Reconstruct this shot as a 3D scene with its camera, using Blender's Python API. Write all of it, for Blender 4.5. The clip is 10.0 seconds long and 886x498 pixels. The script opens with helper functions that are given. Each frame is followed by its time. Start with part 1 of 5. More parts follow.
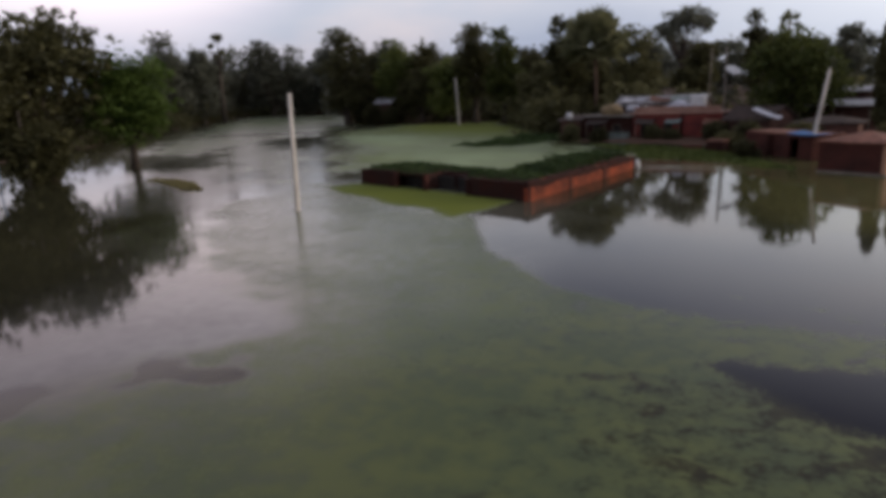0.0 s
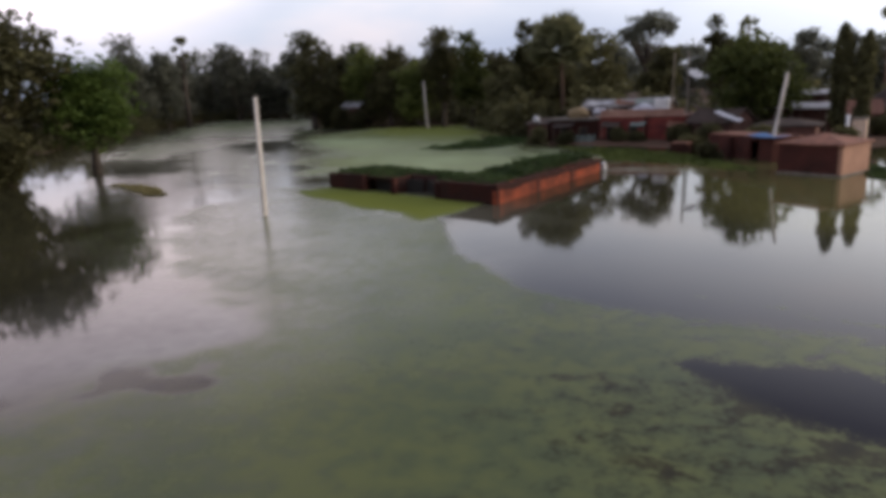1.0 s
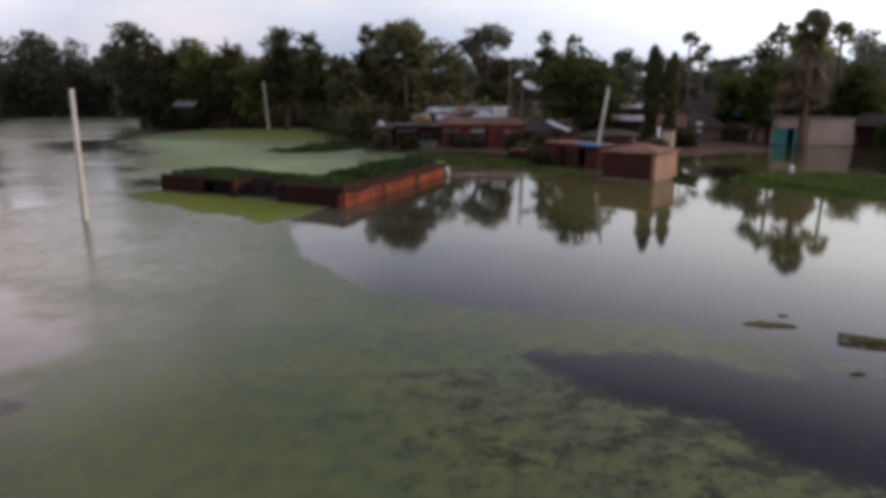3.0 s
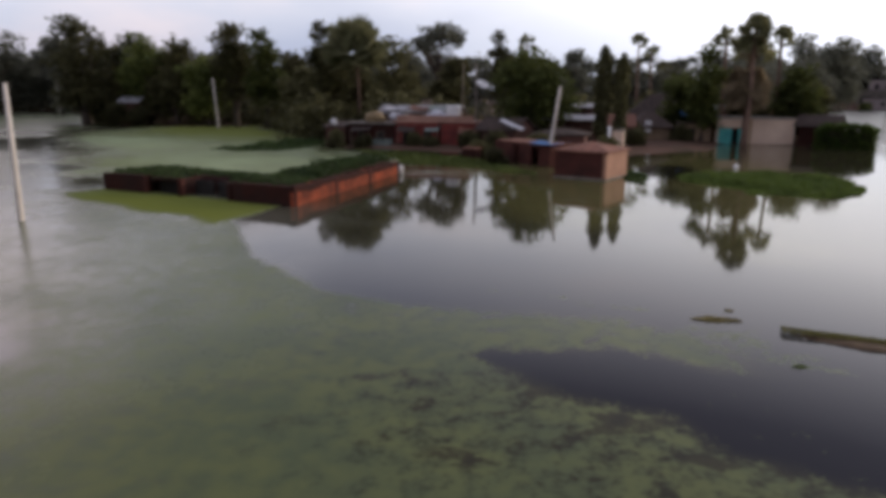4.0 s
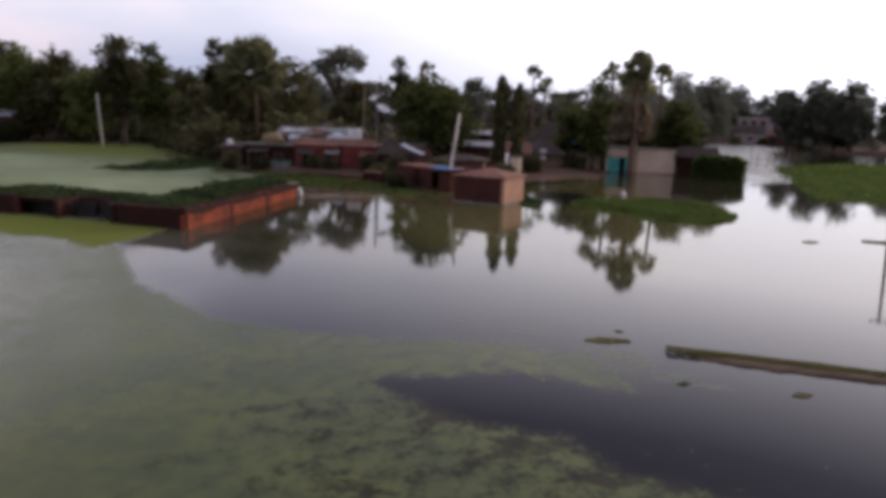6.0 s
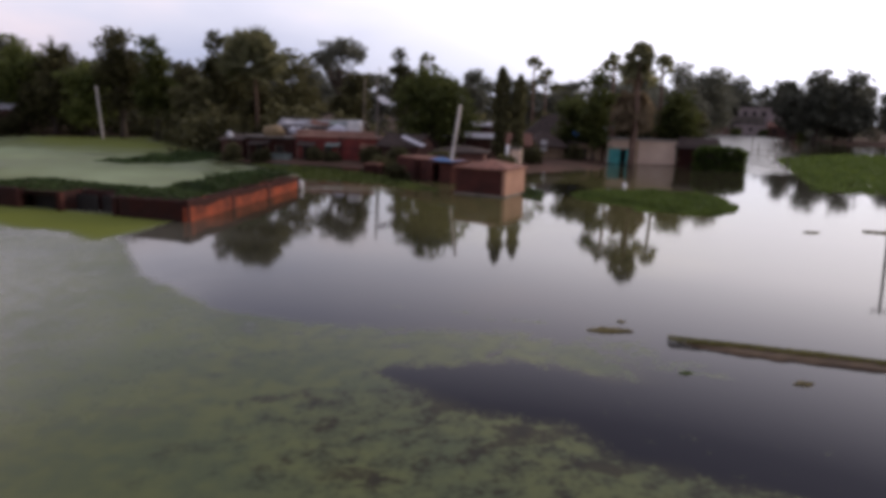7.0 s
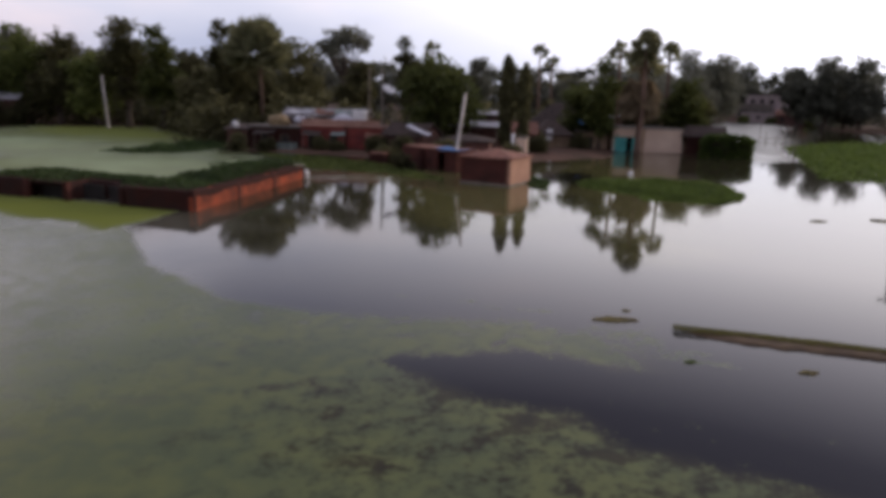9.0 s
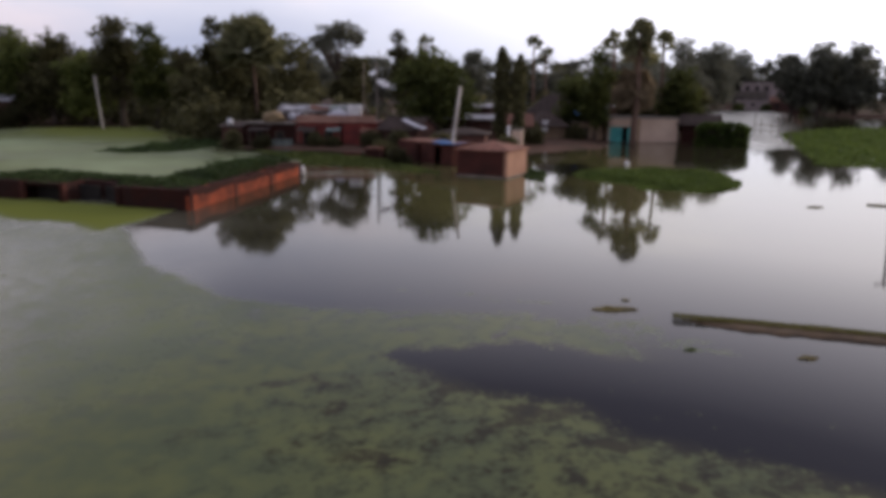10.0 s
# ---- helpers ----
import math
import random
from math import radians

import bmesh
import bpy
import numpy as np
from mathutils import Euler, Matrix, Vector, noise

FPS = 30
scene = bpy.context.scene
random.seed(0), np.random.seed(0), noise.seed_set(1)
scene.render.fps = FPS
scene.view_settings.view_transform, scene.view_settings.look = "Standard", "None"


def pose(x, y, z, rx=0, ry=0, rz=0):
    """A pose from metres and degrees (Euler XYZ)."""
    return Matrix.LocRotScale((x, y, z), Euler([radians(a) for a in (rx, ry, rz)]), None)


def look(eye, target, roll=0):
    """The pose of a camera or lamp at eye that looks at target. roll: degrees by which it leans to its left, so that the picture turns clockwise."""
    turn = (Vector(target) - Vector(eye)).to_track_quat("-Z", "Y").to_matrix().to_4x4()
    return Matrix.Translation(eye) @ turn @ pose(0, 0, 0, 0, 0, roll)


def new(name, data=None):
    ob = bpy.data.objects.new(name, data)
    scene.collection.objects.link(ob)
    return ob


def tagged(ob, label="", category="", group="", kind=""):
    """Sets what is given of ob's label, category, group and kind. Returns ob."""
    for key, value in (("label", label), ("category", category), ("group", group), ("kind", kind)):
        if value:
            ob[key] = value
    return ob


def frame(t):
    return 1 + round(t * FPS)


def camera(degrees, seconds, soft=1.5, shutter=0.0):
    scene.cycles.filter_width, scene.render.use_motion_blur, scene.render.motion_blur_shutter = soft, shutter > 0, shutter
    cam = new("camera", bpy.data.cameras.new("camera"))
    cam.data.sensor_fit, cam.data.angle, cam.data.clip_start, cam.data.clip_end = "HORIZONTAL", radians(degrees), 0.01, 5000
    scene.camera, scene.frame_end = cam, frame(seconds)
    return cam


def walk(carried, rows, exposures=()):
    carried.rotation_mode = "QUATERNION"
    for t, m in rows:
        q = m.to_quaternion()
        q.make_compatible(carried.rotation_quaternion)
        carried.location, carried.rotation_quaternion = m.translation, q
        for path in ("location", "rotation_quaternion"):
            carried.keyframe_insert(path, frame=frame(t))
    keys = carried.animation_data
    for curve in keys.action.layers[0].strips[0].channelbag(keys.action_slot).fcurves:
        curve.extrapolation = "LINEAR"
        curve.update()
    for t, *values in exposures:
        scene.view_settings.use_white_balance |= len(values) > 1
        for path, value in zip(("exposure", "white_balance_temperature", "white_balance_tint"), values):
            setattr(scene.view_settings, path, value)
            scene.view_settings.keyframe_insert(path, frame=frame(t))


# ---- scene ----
cam = camera(68.35, 10.0, soft=4.8)
walk(cam, [
    (0, pose(0.000, 0.000, 6.127, 76.40, 2.37, 14.00)),
    (0.5, pose(0.001, -0.013, 6.137, 76.28, 2.72, 13.98)),
    (1, pose(0.021, 0.014, 6.124, 76.58, 2.40, 11.28)),
    (1.5, pose(-0.023, 0.057, 6.125, 76.91, 1.19, 8.39)),
    (2, pose(-0.023, 0.051, 6.075, 77.30, 0.36, 6.54)),
    (2.5, pose(-0.051, 0.080, 6.086, 75.28, 0.40, 1.97)),
    (2.7, pose(-0.044, 0.072, 6.030, 76.29, 0.26, -0.90)),
    (3.8, pose(0.016, 0.255, 5.953, 77.00, 0.30, -3.40)),
    (4, pose(0.045, 0.256, 5.953, 76.60, -0.18, -5.93)),
    (4.5, pose(-0.014, 0.341, 5.974, 76.90, -0.46, -8.65)),
    (5, pose(0.067, 0.335, 5.948, 77.05, -1.56, -9.34)),
    (5.5, pose(0.138, 0.377, 5.953, 78.73, -1.90, -12.62)),
    (5.7, pose(0.136, 0.376, 5.959, 78.88, -2.16, -14.08)),
    (6.8, pose(0.029, 0.305, 5.956, 78.48, -1.62, -14.46)),
    (7, pose(0.021, 0.299, 5.943, 78.13, -1.69, -14.39)),
    (7.5, pose(0.043, 0.300, 5.929, 77.71, -1.72, -15.24)),
    (8, pose(0.048, 0.290, 5.914, 77.02, -1.50, -14.78)),
    (8.5, pose(0.035, 0.271, 5.940, 77.05, -1.18, -14.11)),
    (9, pose(0.025, 0.273, 5.956, 77.16, -1.53, -13.93)),
    (9.5, pose(0.000, 0.263, 5.953, 76.68, -0.98, -13.87)),
    (10, pose(-0.008, 0.260, 5.952, 76.62, -0.42, -14.40)),
], exposures=[(0, -0.22, 6500, 4), (0.5, 0.18, 6500, 4), (1, 0.17, 6500, 4), (2, 0.16, 6500, 4), (2.5, 0.08, 6500, 4), (4.5, 0.03, 6500, 8), (5.5, 0.1, 6500, 11), (7.5, 0.08, 6500, 12), (10, 0.03, 6500, 10)])

# ---- daylight: thin overcast after rain, brighter towards the low sun ----
SUN_AZ, SUN_EL = 78.0, 14.0          # degrees clockwise from +y, and above the horizon
sun_dir = Vector((math.sin(radians(SUN_AZ)) * math.cos(radians(SUN_EL)),
                  math.cos(radians(SUN_AZ)) * math.cos(radians(SUN_EL)), math.sin(radians(SUN_EL))))


def make_world():
    w = bpy.data.worlds.new("sky")
    scene.world = w
    w.use_nodes = True
    nt = w.node_tree
    nt.nodes.clear()
    n = nt.nodes.new
    out = n("ShaderNodeOutputWorld")
    sky = n("ShaderNodeTexSky")
    sky.sky_type, sky.sun_disc = "NISHITA", False
    sky.sun_elevation, sky.sun_rotation = radians(SUN_EL), radians(SUN_AZ)
    sky.dust_density, sky.ozone_density = 3.0, 2.0
    bg1 = n("ShaderNodeBackground")
    bg1.inputs["Strength"].default_value = 0.05
    nt.links.new(sky.outputs["Color"], bg1.inputs["Color"])
    # cloud layer
    tc = n("ShaderNodeTexCoord")
    sep = n("ShaderNodeSeparateXYZ")
    nt.links.new(tc.outputs["Generated"], sep.inputs[0])
    mp = n("ShaderNodeMapping")
    mp.inputs["Scale"].default_value = (1.6, 1.6, 5.0)
    nt.links.new(tc.outputs["Generated"], mp.inputs["Vector"])
    noi = n("ShaderNodeTexNoise")
    noi.inputs["Scale"].default_value, noi.inputs["Detail"].default_value = 1.7, 5.0
    nt.links.new(mp.outputs[0], noi.inputs["Vector"])
    ramp = n("ShaderNodeValToRGB")
    ramp.color_ramp.elements[0].position, ramp.color_ramp.elements[0].color = 0.30, (0.60, 0.62, 0.77, 1)
    ramp.color_ramp.elements[1].position, ramp.color_ramp.elements[1].color = 0.72, (0.93, 0.82, 0.87, 1)
    e = ramp.color_ramp.elements.new(0.5)
    e.color = (0.72, 0.72, 0.84, 1)
    nt.links.new(noi.outputs["Fac"], ramp.inputs["Fac"])
    # the side of the low sun is brighter and whiter
    dot = n("ShaderNodeVectorMath")
    dot.operation = "DOT_PRODUCT"
    dot.inputs[1].default_value = sun_dir
    nt.links.new(tc.outputs["Generated"], dot.inputs[0])
    mr = n("ShaderNodeMapRange")
    mr.interpolation_type = "SMOOTHSTEP"
    mr.inputs["From Min"].default_value, mr.inputs["From Max"].default_value = 0.12, 0.98
    nt.links.new(dot.outputs["Value"], mr.inputs["Value"])
    mix = n("ShaderNodeMix")
    mix.data_type = "RGBA"
    mix.inputs["B"].default_value = (1.60, 1.54, 1.60, 1)
    nt.links.new(mr.outputs[0], mix.inputs["Factor"])
    nt.links.new(ramp.outputs["Color"], mix.inputs["A"])
    # cloud bank opposite the low sun, faintly pink
    bank = n("ShaderNodeVectorMath")
    bank.operation = "DOT_PRODUCT"
    bank.inputs[1].default_value = Vector((-0.60, 0.72, 0.38)).normalized()
    nt.links.new(tc.outputs["Generated"], bank.inputs[0])
    br = n("ShaderNodeMapRange")
    br.interpolation_type = "SMOOTHSTEP"
    br.inputs["From Min"].default_value, br.inputs["From Max"].default_value, br.inputs["To Max"].default_value = 0.93, 0.992, 0.9
    nt.links.new(bank.outputs["Value"], br.inputs["Value"])
    mixb = n("ShaderNodeMix")
    mixb.data_type = "RGBA"
    mixb.inputs["B"].default_value = (1.75, 1.45, 1.54, 1)
    nt.links.new(br.outputs[0], mixb.inputs["Factor"])
    nt.links.new(mix.outputs["Result"], mixb.inputs["A"])
    mix = mixb
    # bright cloud low down, thinner and bluer overhead
    zr = n("ShaderNodeValToRGB")
    el = zr.color_ramp.elements
    el[0].position, el[0].color = 0.0, (0.64, 0.68, 0.77, 1)
    el[1].position, el[1].color = 1.0, (0.78, 0.78, 0.88, 1)
    for p_, c_ in ((0.06, (0.76, 0.79, 0.86, 1)), (0.13, (1.0, 1.0, 1.02, 1)), (0.21, (1.17, 1.15, 1.16, 1)), (0.32, (0.74, 0.73, 0.79, 1)), (0.43, (0.22, 0.22, 0.28, 1)), (0.56, (0.17, 0.17, 0.22, 1)), (0.75, (0.62, 0.62, 0.70, 1))):
        q_ = el.new(p_)
        q_.color = c_
    nt.links.new(sep.outputs["Z"], zr.inputs["Fac"])
    mul = n("ShaderNodeMix")
    mul.data_type, mul.blend_type = "RGBA", "MULTIPLY"
    mul.inputs["Factor"].default_value = 1.0
    nt.links.new(mix.outputs["Result"], mul.inputs["A"])
    nt.links.new(zr.outputs["Color"], mul.inputs["B"])
    # unseen southern sky, dimmed only to darken the faces turned towards it
    south = n("ShaderNodeMapRange")
    south.interpolation_type = "SMOOTHSTEP"
    for k_, v_ in (("From Min", -0.75), ("From Max", 0.05), ("To Min", 0.90), ("To Max", 1.0)):
        south.inputs[k_].default_value = v_
    nt.links.new(sep.outputs["Y"], south.inputs["Value"])
    dim = n("ShaderNodeVectorMath")
    dim.operation = "SCALE"
    nt.links.new(mul.outputs["Result"], dim.inputs[0])
    nt.links.new(south.outputs[0], dim.inputs["Scale"])
    bg2 = n("ShaderNodeBackground")
    nt.links.new(dim.outputs[0], bg2.inputs["Color"])
    bg2.inputs["Strength"].default_value = 1.15
    add = n("ShaderNodeMixShader")
    add.inputs[0].default_value = 0.88
    nt.links.new(bg1.outputs[0], add.inputs[1])
    nt.links.new(bg2.outputs[0], add.inputs[2])
    nt.links.new(add.outputs[0], out.inputs["Surface"])


make_world()
sun = new("sun", bpy.data.lights.new("sun", "SUN"))
sun.data.energy, sun.data.angle, sun.data.color = 1.5, radians(14), (1.0, 0.82, 0.68)
sun.matrix_world = look(sun_dir * 50, (0, 0, 0))


# ---- materials ----
def material(name, dark, light, rough=0.8, scale=3.0, fine=40.0, bump=0.3, metal=0.0, vary=0.25, island=False):
    """Two-scale mottled surface: dark and light are the base colours, vary the change from object to object."""
    m = bpy.data.materials.new(name)
    m.use_nodes = True
    nt = m.node_tree
    n, ln = nt.nodes.new, nt.links.new
    b = nt.nodes["Principled BSDF"]
    tc = n("ShaderNodeTexCoord")
    n1, n2 = n("ShaderNodeTexNoise"), n("ShaderNodeTexNoise")
    for q, s, d in ((n1, scale, 5.0), (n2, fine, 3.0)):
        q.inputs["Scale"].default_value, q.inputs["Detail"].default_value = s, d
        ln(tc.outputs["Object"], q.inputs["Vector"])
    mixn = n("ShaderNodeMath")
    mixn.operation = "MULTIPLY_ADD"
    mixn.inputs[1].default_value = 0.45
    sub = n("ShaderNodeMath")
    sub.operation = "MULTIPLY_ADD"
    sub.inputs[1].default_value, sub.inputs[2].default_value = 0.9, -0.17
    ln(n1.outputs["Fac"], sub.inputs[0])
    ln(n2.outputs["Fac"], mixn.inputs[0])
    ln(sub.outputs[0], mixn.inputs[2])
    ramp = n("ShaderNodeValToRGB")
    ramp.color_ramp.elements[0].position, ramp.color_ramp.elements[0].color = 0.3, (*dark, 1)
    ramp.color_ramp.elements[1].position, ramp.color_ramp.elements[1].color = 0.75, (*light, 1)
    ln(mixn.outputs[0], ramp.inputs["Fac"])
    hsv = n("ShaderNodeHueSaturation")
    ln(ramp.outputs["Color"], hsv.inputs["Color"])
    if island:
        rnd = n("ShaderNodeNewGeometry").outputs["Random Per Island"]
    else:
        rnd = n("ShaderNodeObjectInfo").outputs["Random"]
    mr = n("ShaderNodeMapRange")
    mr.inputs["To Min"].default_value, mr.inputs["To Max"].default_value = 1 - vary, 1 + vary
    ln(rnd, mr.inputs["Value"])
    ln(mr.outputs[0], hsv.inputs["Value"])
    ln(hsv.outputs["Color"], b.inputs["Base Color"])
    b.inputs["Roughness"].default_value, b.inputs["Metallic"].default_value = rough, metal
    if bump:
        bp = n("ShaderNodeBump")
        bp.inputs["Strength"].default_value, bp.inputs["Distance"].default_value = bump, 0.03
        ln(mixn.outputs[0], bp.inputs["Height"])
        ln(bp.outputs[0], b.inputs["Normal"])
    return m


def leaf_material(name, dark, light, vary=0.35):
    """Leaves: each one its own shade, each tree its own tone; some light passes through."""
    m = bpy.data.materials.new(name)
    m.use_nodes = True
    nt = m.node_tree
    n, ln = nt.nodes.new, nt.links.new
    b = nt.nodes["Principled BSDF"]
    geo, info = n("ShaderNodeNewGeometry"), n("ShaderNodeObjectInfo")
    tc, no = n("ShaderNodeTexCoord"), n("ShaderNodeTexNoise")
    no.inputs["Scale"].default_value, no.inputs["Detail"].default_value = 0.45, 3.0
    ln(tc.outputs["Object"], no.inputs["Vector"])
    mixf = n("ShaderNodeMath")
    mixf.operation = "MULTIPLY_ADD"
    mixf.inputs[1].default_value = 0.5
    off = n("ShaderNodeMath")
    off.operation = "MULTIPLY_ADD"
    off.inputs[1].default_value, off.inputs[2].default_value = 1.4, -0.45
    ln(no.outputs["Fac"], off.inputs[0])
    ln(geo.outputs["Random Per Island"], mixf.inputs[0])
    ln(off.outputs[0], mixf.inputs[2])
    ramp = n("ShaderNodeValToRGB")
    ramp.color_ramp.elements[0].position, ramp.color_ramp.elements[0].color = 0.05, (*dark, 1)
    ramp.color_ramp.elements[1].position, ramp.color_ramp.elements[1].color = 0.95, (*light, 1)
    ln(mixf.outputs[0], ramp.inputs["Fac"])
    hsv = n("ShaderNodeHueSaturation")
    mr = n("ShaderNodeMapRange")
    mr.inputs["To Min"].default_value, mr.inputs["To Max"].default_value = 1 - vary, 1 + vary
    ln(info.outputs["Random"], mr.inputs["Value"])
    ln(mr.outputs[0], hsv.inputs["Value"])
    ln(ramp.outputs["Color"], hsv.inputs["Color"])
    ln(hsv.outputs["Color"], b.inputs["Base Color"])
    b.inputs["Roughness"].default_value, b.inputs["Specular IOR Level"].default_value = 0.65, 0.15
    tr, ms = n("ShaderNodeBsdfTranslucent"), n("ShaderNodeMixShader")
    ln(hsv.outputs["Color"], tr.inputs["Color"])
    ms.inputs[0].default_value = 0.42
    ln(b.outputs[0], ms.inputs[1])
    ln(tr.outputs[0], ms.inputs[2])
    ln(ms.outputs[0], nt.nodes["Material Output"].inputs["Surface"])
    return m


def brick_material(name, c1, c2, mortar, stain=(0.03, 0.02, 0.018), stain_amount=0.5):
    m = bpy.data.materials.new(name)
    m.use_nodes = True
    nt = m.node_tree
    n, ln = nt.nodes.new, nt.links.new
    b = nt.nodes["Principled BSDF"]
    uv = n("ShaderNodeUVMap")
    br = n("ShaderNodeTexBrick")
    br.inputs["Color1"].default_value, br.inputs["Color2"].default_value, br.inputs["Mortar"].default_value = (*c1, 1), (*c2, 1), (*mortar, 1)
    br.inputs["Scale"].default_value, br.inputs["Brick Width"].default_value, br.inputs["Row Height"].default_value = 1.0, 0.25, 0.085
    br.inputs["Mortar Size"].default_value = 0.008
    ln(uv.outputs[0], br.inputs["Vector"])
    tc, no, no2 = n("ShaderNodeTexCoord"), n("ShaderNodeTexNoise"), n("ShaderNodeTexNoise")
    no.inputs["Scale"].default_value, no.inputs["Detail"].default_value = 0.8, 6.0
    no2.inputs["Scale"].default_value, no2.inputs["Detail"].default_value = 14.0, 4.0
    ln(tc.outputs["Object"], no.inputs["Vector"])
    ln(tc.outputs["Object"], no2.inputs["Vector"])
    mr = n("ShaderNodeMapRange")
    mr.inputs["From Min"].default_value, mr.inputs["From Max"].default_value, mr.inputs["To Max"].default_value = 0.42, 0.72, stain_amount
    ln(no.outputs["Fac"], mr.inputs["Value"])
    mx = n("ShaderNodeMix")
    mx.data_type = "RGBA"
    mx.inputs["B"].default_value = (*stain, 1)
    ln(mr.outputs[0], mx.inputs["Factor"])
    ln(br.outputs["Color"], mx.inputs["A"])
    mr2 = n("ShaderNodeMapRange")
    mr2.inputs["To Min"].default_value, mr2.inputs["To Max"].default_value = 0.6, 1.4
    ln(no2.outputs["Fac"], mr2.inputs["Value"])
    hsv = n("ShaderNodeHueSaturation")
    ln(mx.outputs["Result"], hsv.inputs["Color"])
    ln(mr2.outputs[0], hsv.inputs["Value"])
    ln(hsv.outputs["Color"], b.inputs["Base Color"])
    b.inputs["Roughness"].default_value, b.inputs["Specular IOR Level"].default_value = 0.92, 0.15
    bp = n("ShaderNodeBump")
    bp.inputs["Strength"].default_value, bp.inputs["Distance"].default_value = 0.6, 0.015
    ln(br.outputs["Fac"], bp.inputs["Height"])
    bp.invert = True
    ln(bp.outputs[0], b.inputs["Normal"])
    return m


def sheet_material(name, dark, light, pitch=0.09, metal=0.0, rough=0.55):
    """Ribbed sheet (corrugated iron, plastic): ribs as bump along the first uv axis, rust and dirt in patches."""
    m = material(name, dark, light, rough, 1.2, 12.0, 0.0, metal, 0.15)
    nt = m.node_tree
    n, ln = nt.nodes.new, nt.links.new
    uv, wv, bp = n("ShaderNodeUVMap"), n("ShaderNodeTexWave"), n("ShaderNodeBump")
    wv.inputs["Scale"].default_value = 0.314 / pitch
    ln(uv.outputs[0], wv.inputs["Vector"])
    bp.inputs["Strength"].default_value, bp.inputs["Distance"].default_value = 0.7, 0.03
    ln(wv.outputs["Fac"], bp.inputs["Height"])
    ln(bp.outputs[0], nt.nodes["Principled BSDF"].inputs["Normal"])
    return m


def water_material():
    """Still brown flood water, and the film of duckweed on it where the sheet's 'cover' says that it has drifted together."""
    m = bpy.data.materials.new("flood_water")
    m.use_nodes = True
    nt = m.node_tree
    n, ln = nt.nodes.new, nt.links.new
    b = nt.nodes["Principled BSDF"]
    at, hu, pa, sc, to, mu, ri = (n("ShaderNodeAttribute") for _ in range(7))
    mu.attribute_name, ri.attribute_name = "murk", "ripple"
    at.attribute_name, hu.attribute_name, pa.attribute_name, sc.attribute_name, to.attribute_name = "cover", "fresh", "pale", "scum", "torn"
    tc = n("ShaderNodeTexCoord")

    def noi(s, d, dist=0.0, stretch=None):
        q = n("ShaderNodeTexNoise")
        q.inputs["Scale"].default_value, q.inputs["Detail"].default_value, q.inputs["Distortion"].default_value = s, d, dist
        if stretch:
            mp = n("ShaderNodeMapping")
            mp.inputs["Scale"].default_value = stretch
            ln(tc.outputs["Object"], mp.inputs["Vector"])
            ln(mp.outputs[0], q.inputs["Vector"])
        else:
            ln(tc.outputs["Object"], q.inputs["Vector"])
        return q.outputs["Fac"]

    def math_(op, a, c, d=None):
        q = n("ShaderNodeMath")
        q.operation = op
        for i, v in enumerate((a, c, d)):
            if v is None:
                continue
            if isinstance(v, (int, float)):
                q.inputs[i].default_value = v
            else:
                ln(v, q.inputs[i])
        return q.outputs[0]

    def rng(v, a, c, lo=0.0, hi=1.0):
        q = n("ShaderNodeMapRange")
        q.interpolation_type = "SMOOTHSTEP"
        for k, x in (("From Min", a), ("From Max", c), ("To Min", lo), ("To Max", hi)):
            q.inputs[k].default_value = x
        ln(v, q.inputs["Value"])
        return q.outputs[0]

    big, mid, small = noi(0.28, 4.0, 0.1), noi(1.9, 5.0, 0.2), noi(7.0, 6.0, 0.3)
    clump = math_("ADD", math_("MULTIPLY", mid, 0.55), math_("MULTIPLY", small, 0.45))
    v = math_("ADD", at.outputs["Fac"], math_("MULTIPLY", math_("ADD", clump, -0.5), math_("MULTIPLY_ADD", to.outputs["Fac"], 2.2, 0.5)))
    # sunken holes in the drift, longer across than deep
    holes = math_("MULTIPLY", rng(noi(1.15, 4.0, 0.6, (0.62, 1.0, 1.0)), 0.55, 0.68), math_("MULTIPLY", to.outputs["Fac"], 0.55))
    v = math_("SUBTRACT", v, holes)
    fac = rng(v, 0.24, 0.80)
    col = n("ShaderNodeMix")
    col.data_type = "RGBA"
    col.inputs["A"].default_value, col.inputs["B"].default_value = (0.086, 0.106, 0.054, 1), (0.120, 0.136, 0.055, 1)
    ln(rng(math_("ADD", math_("MULTIPLY", big, 0.6), math_("MULTIPLY", mid, 0.4)), 0.40, 0.62), col.inputs["Factor"])
    col2 = n("ShaderNodeMix")
    col2.data_type = "RGBA"
    col2.inputs["B"].default_value = (0.150, 0.172, 0.040, 1)
    ln(hu.outputs["Fac"], col2.inputs["Factor"])
    ln(col.outputs["Result"], col2.inputs["A"])
    col3 = n("ShaderNodeMix")
    col3.data_type = "RGBA"
    col3.inputs["B"].default_value = (0.29, 0.345, 0.20, 1)
    ln(pa.outputs["Fac"], col3.inputs["Factor"])
    ln(col2.outputs["Result"], col3.inputs["A"])
    # thin grey scum of dust and pollen on open water
    wcol = n("ShaderNodeMix")
    wcol.data_type = "RGBA"
    wcol.inputs["A"].default_value, wcol.inputs["B"].default_value = (0.009, 0.0085, 0.010, 1), (0.39, 0.385, 0.34, 1)
    ln(math_("MULTIPLY", sc.outputs["Fac"], rng(math_("ADD", math_("MULTIPLY", big, 0.6), math_("MULTIPLY", mid, 0.4)), 0.3, 0.62, 0.55, 1.0)), wcol.inputs["Factor"])
    # olive silt and algae hanging in the shallows
    silt = n("ShaderNodeMix")
    silt.data_type = "RGBA"
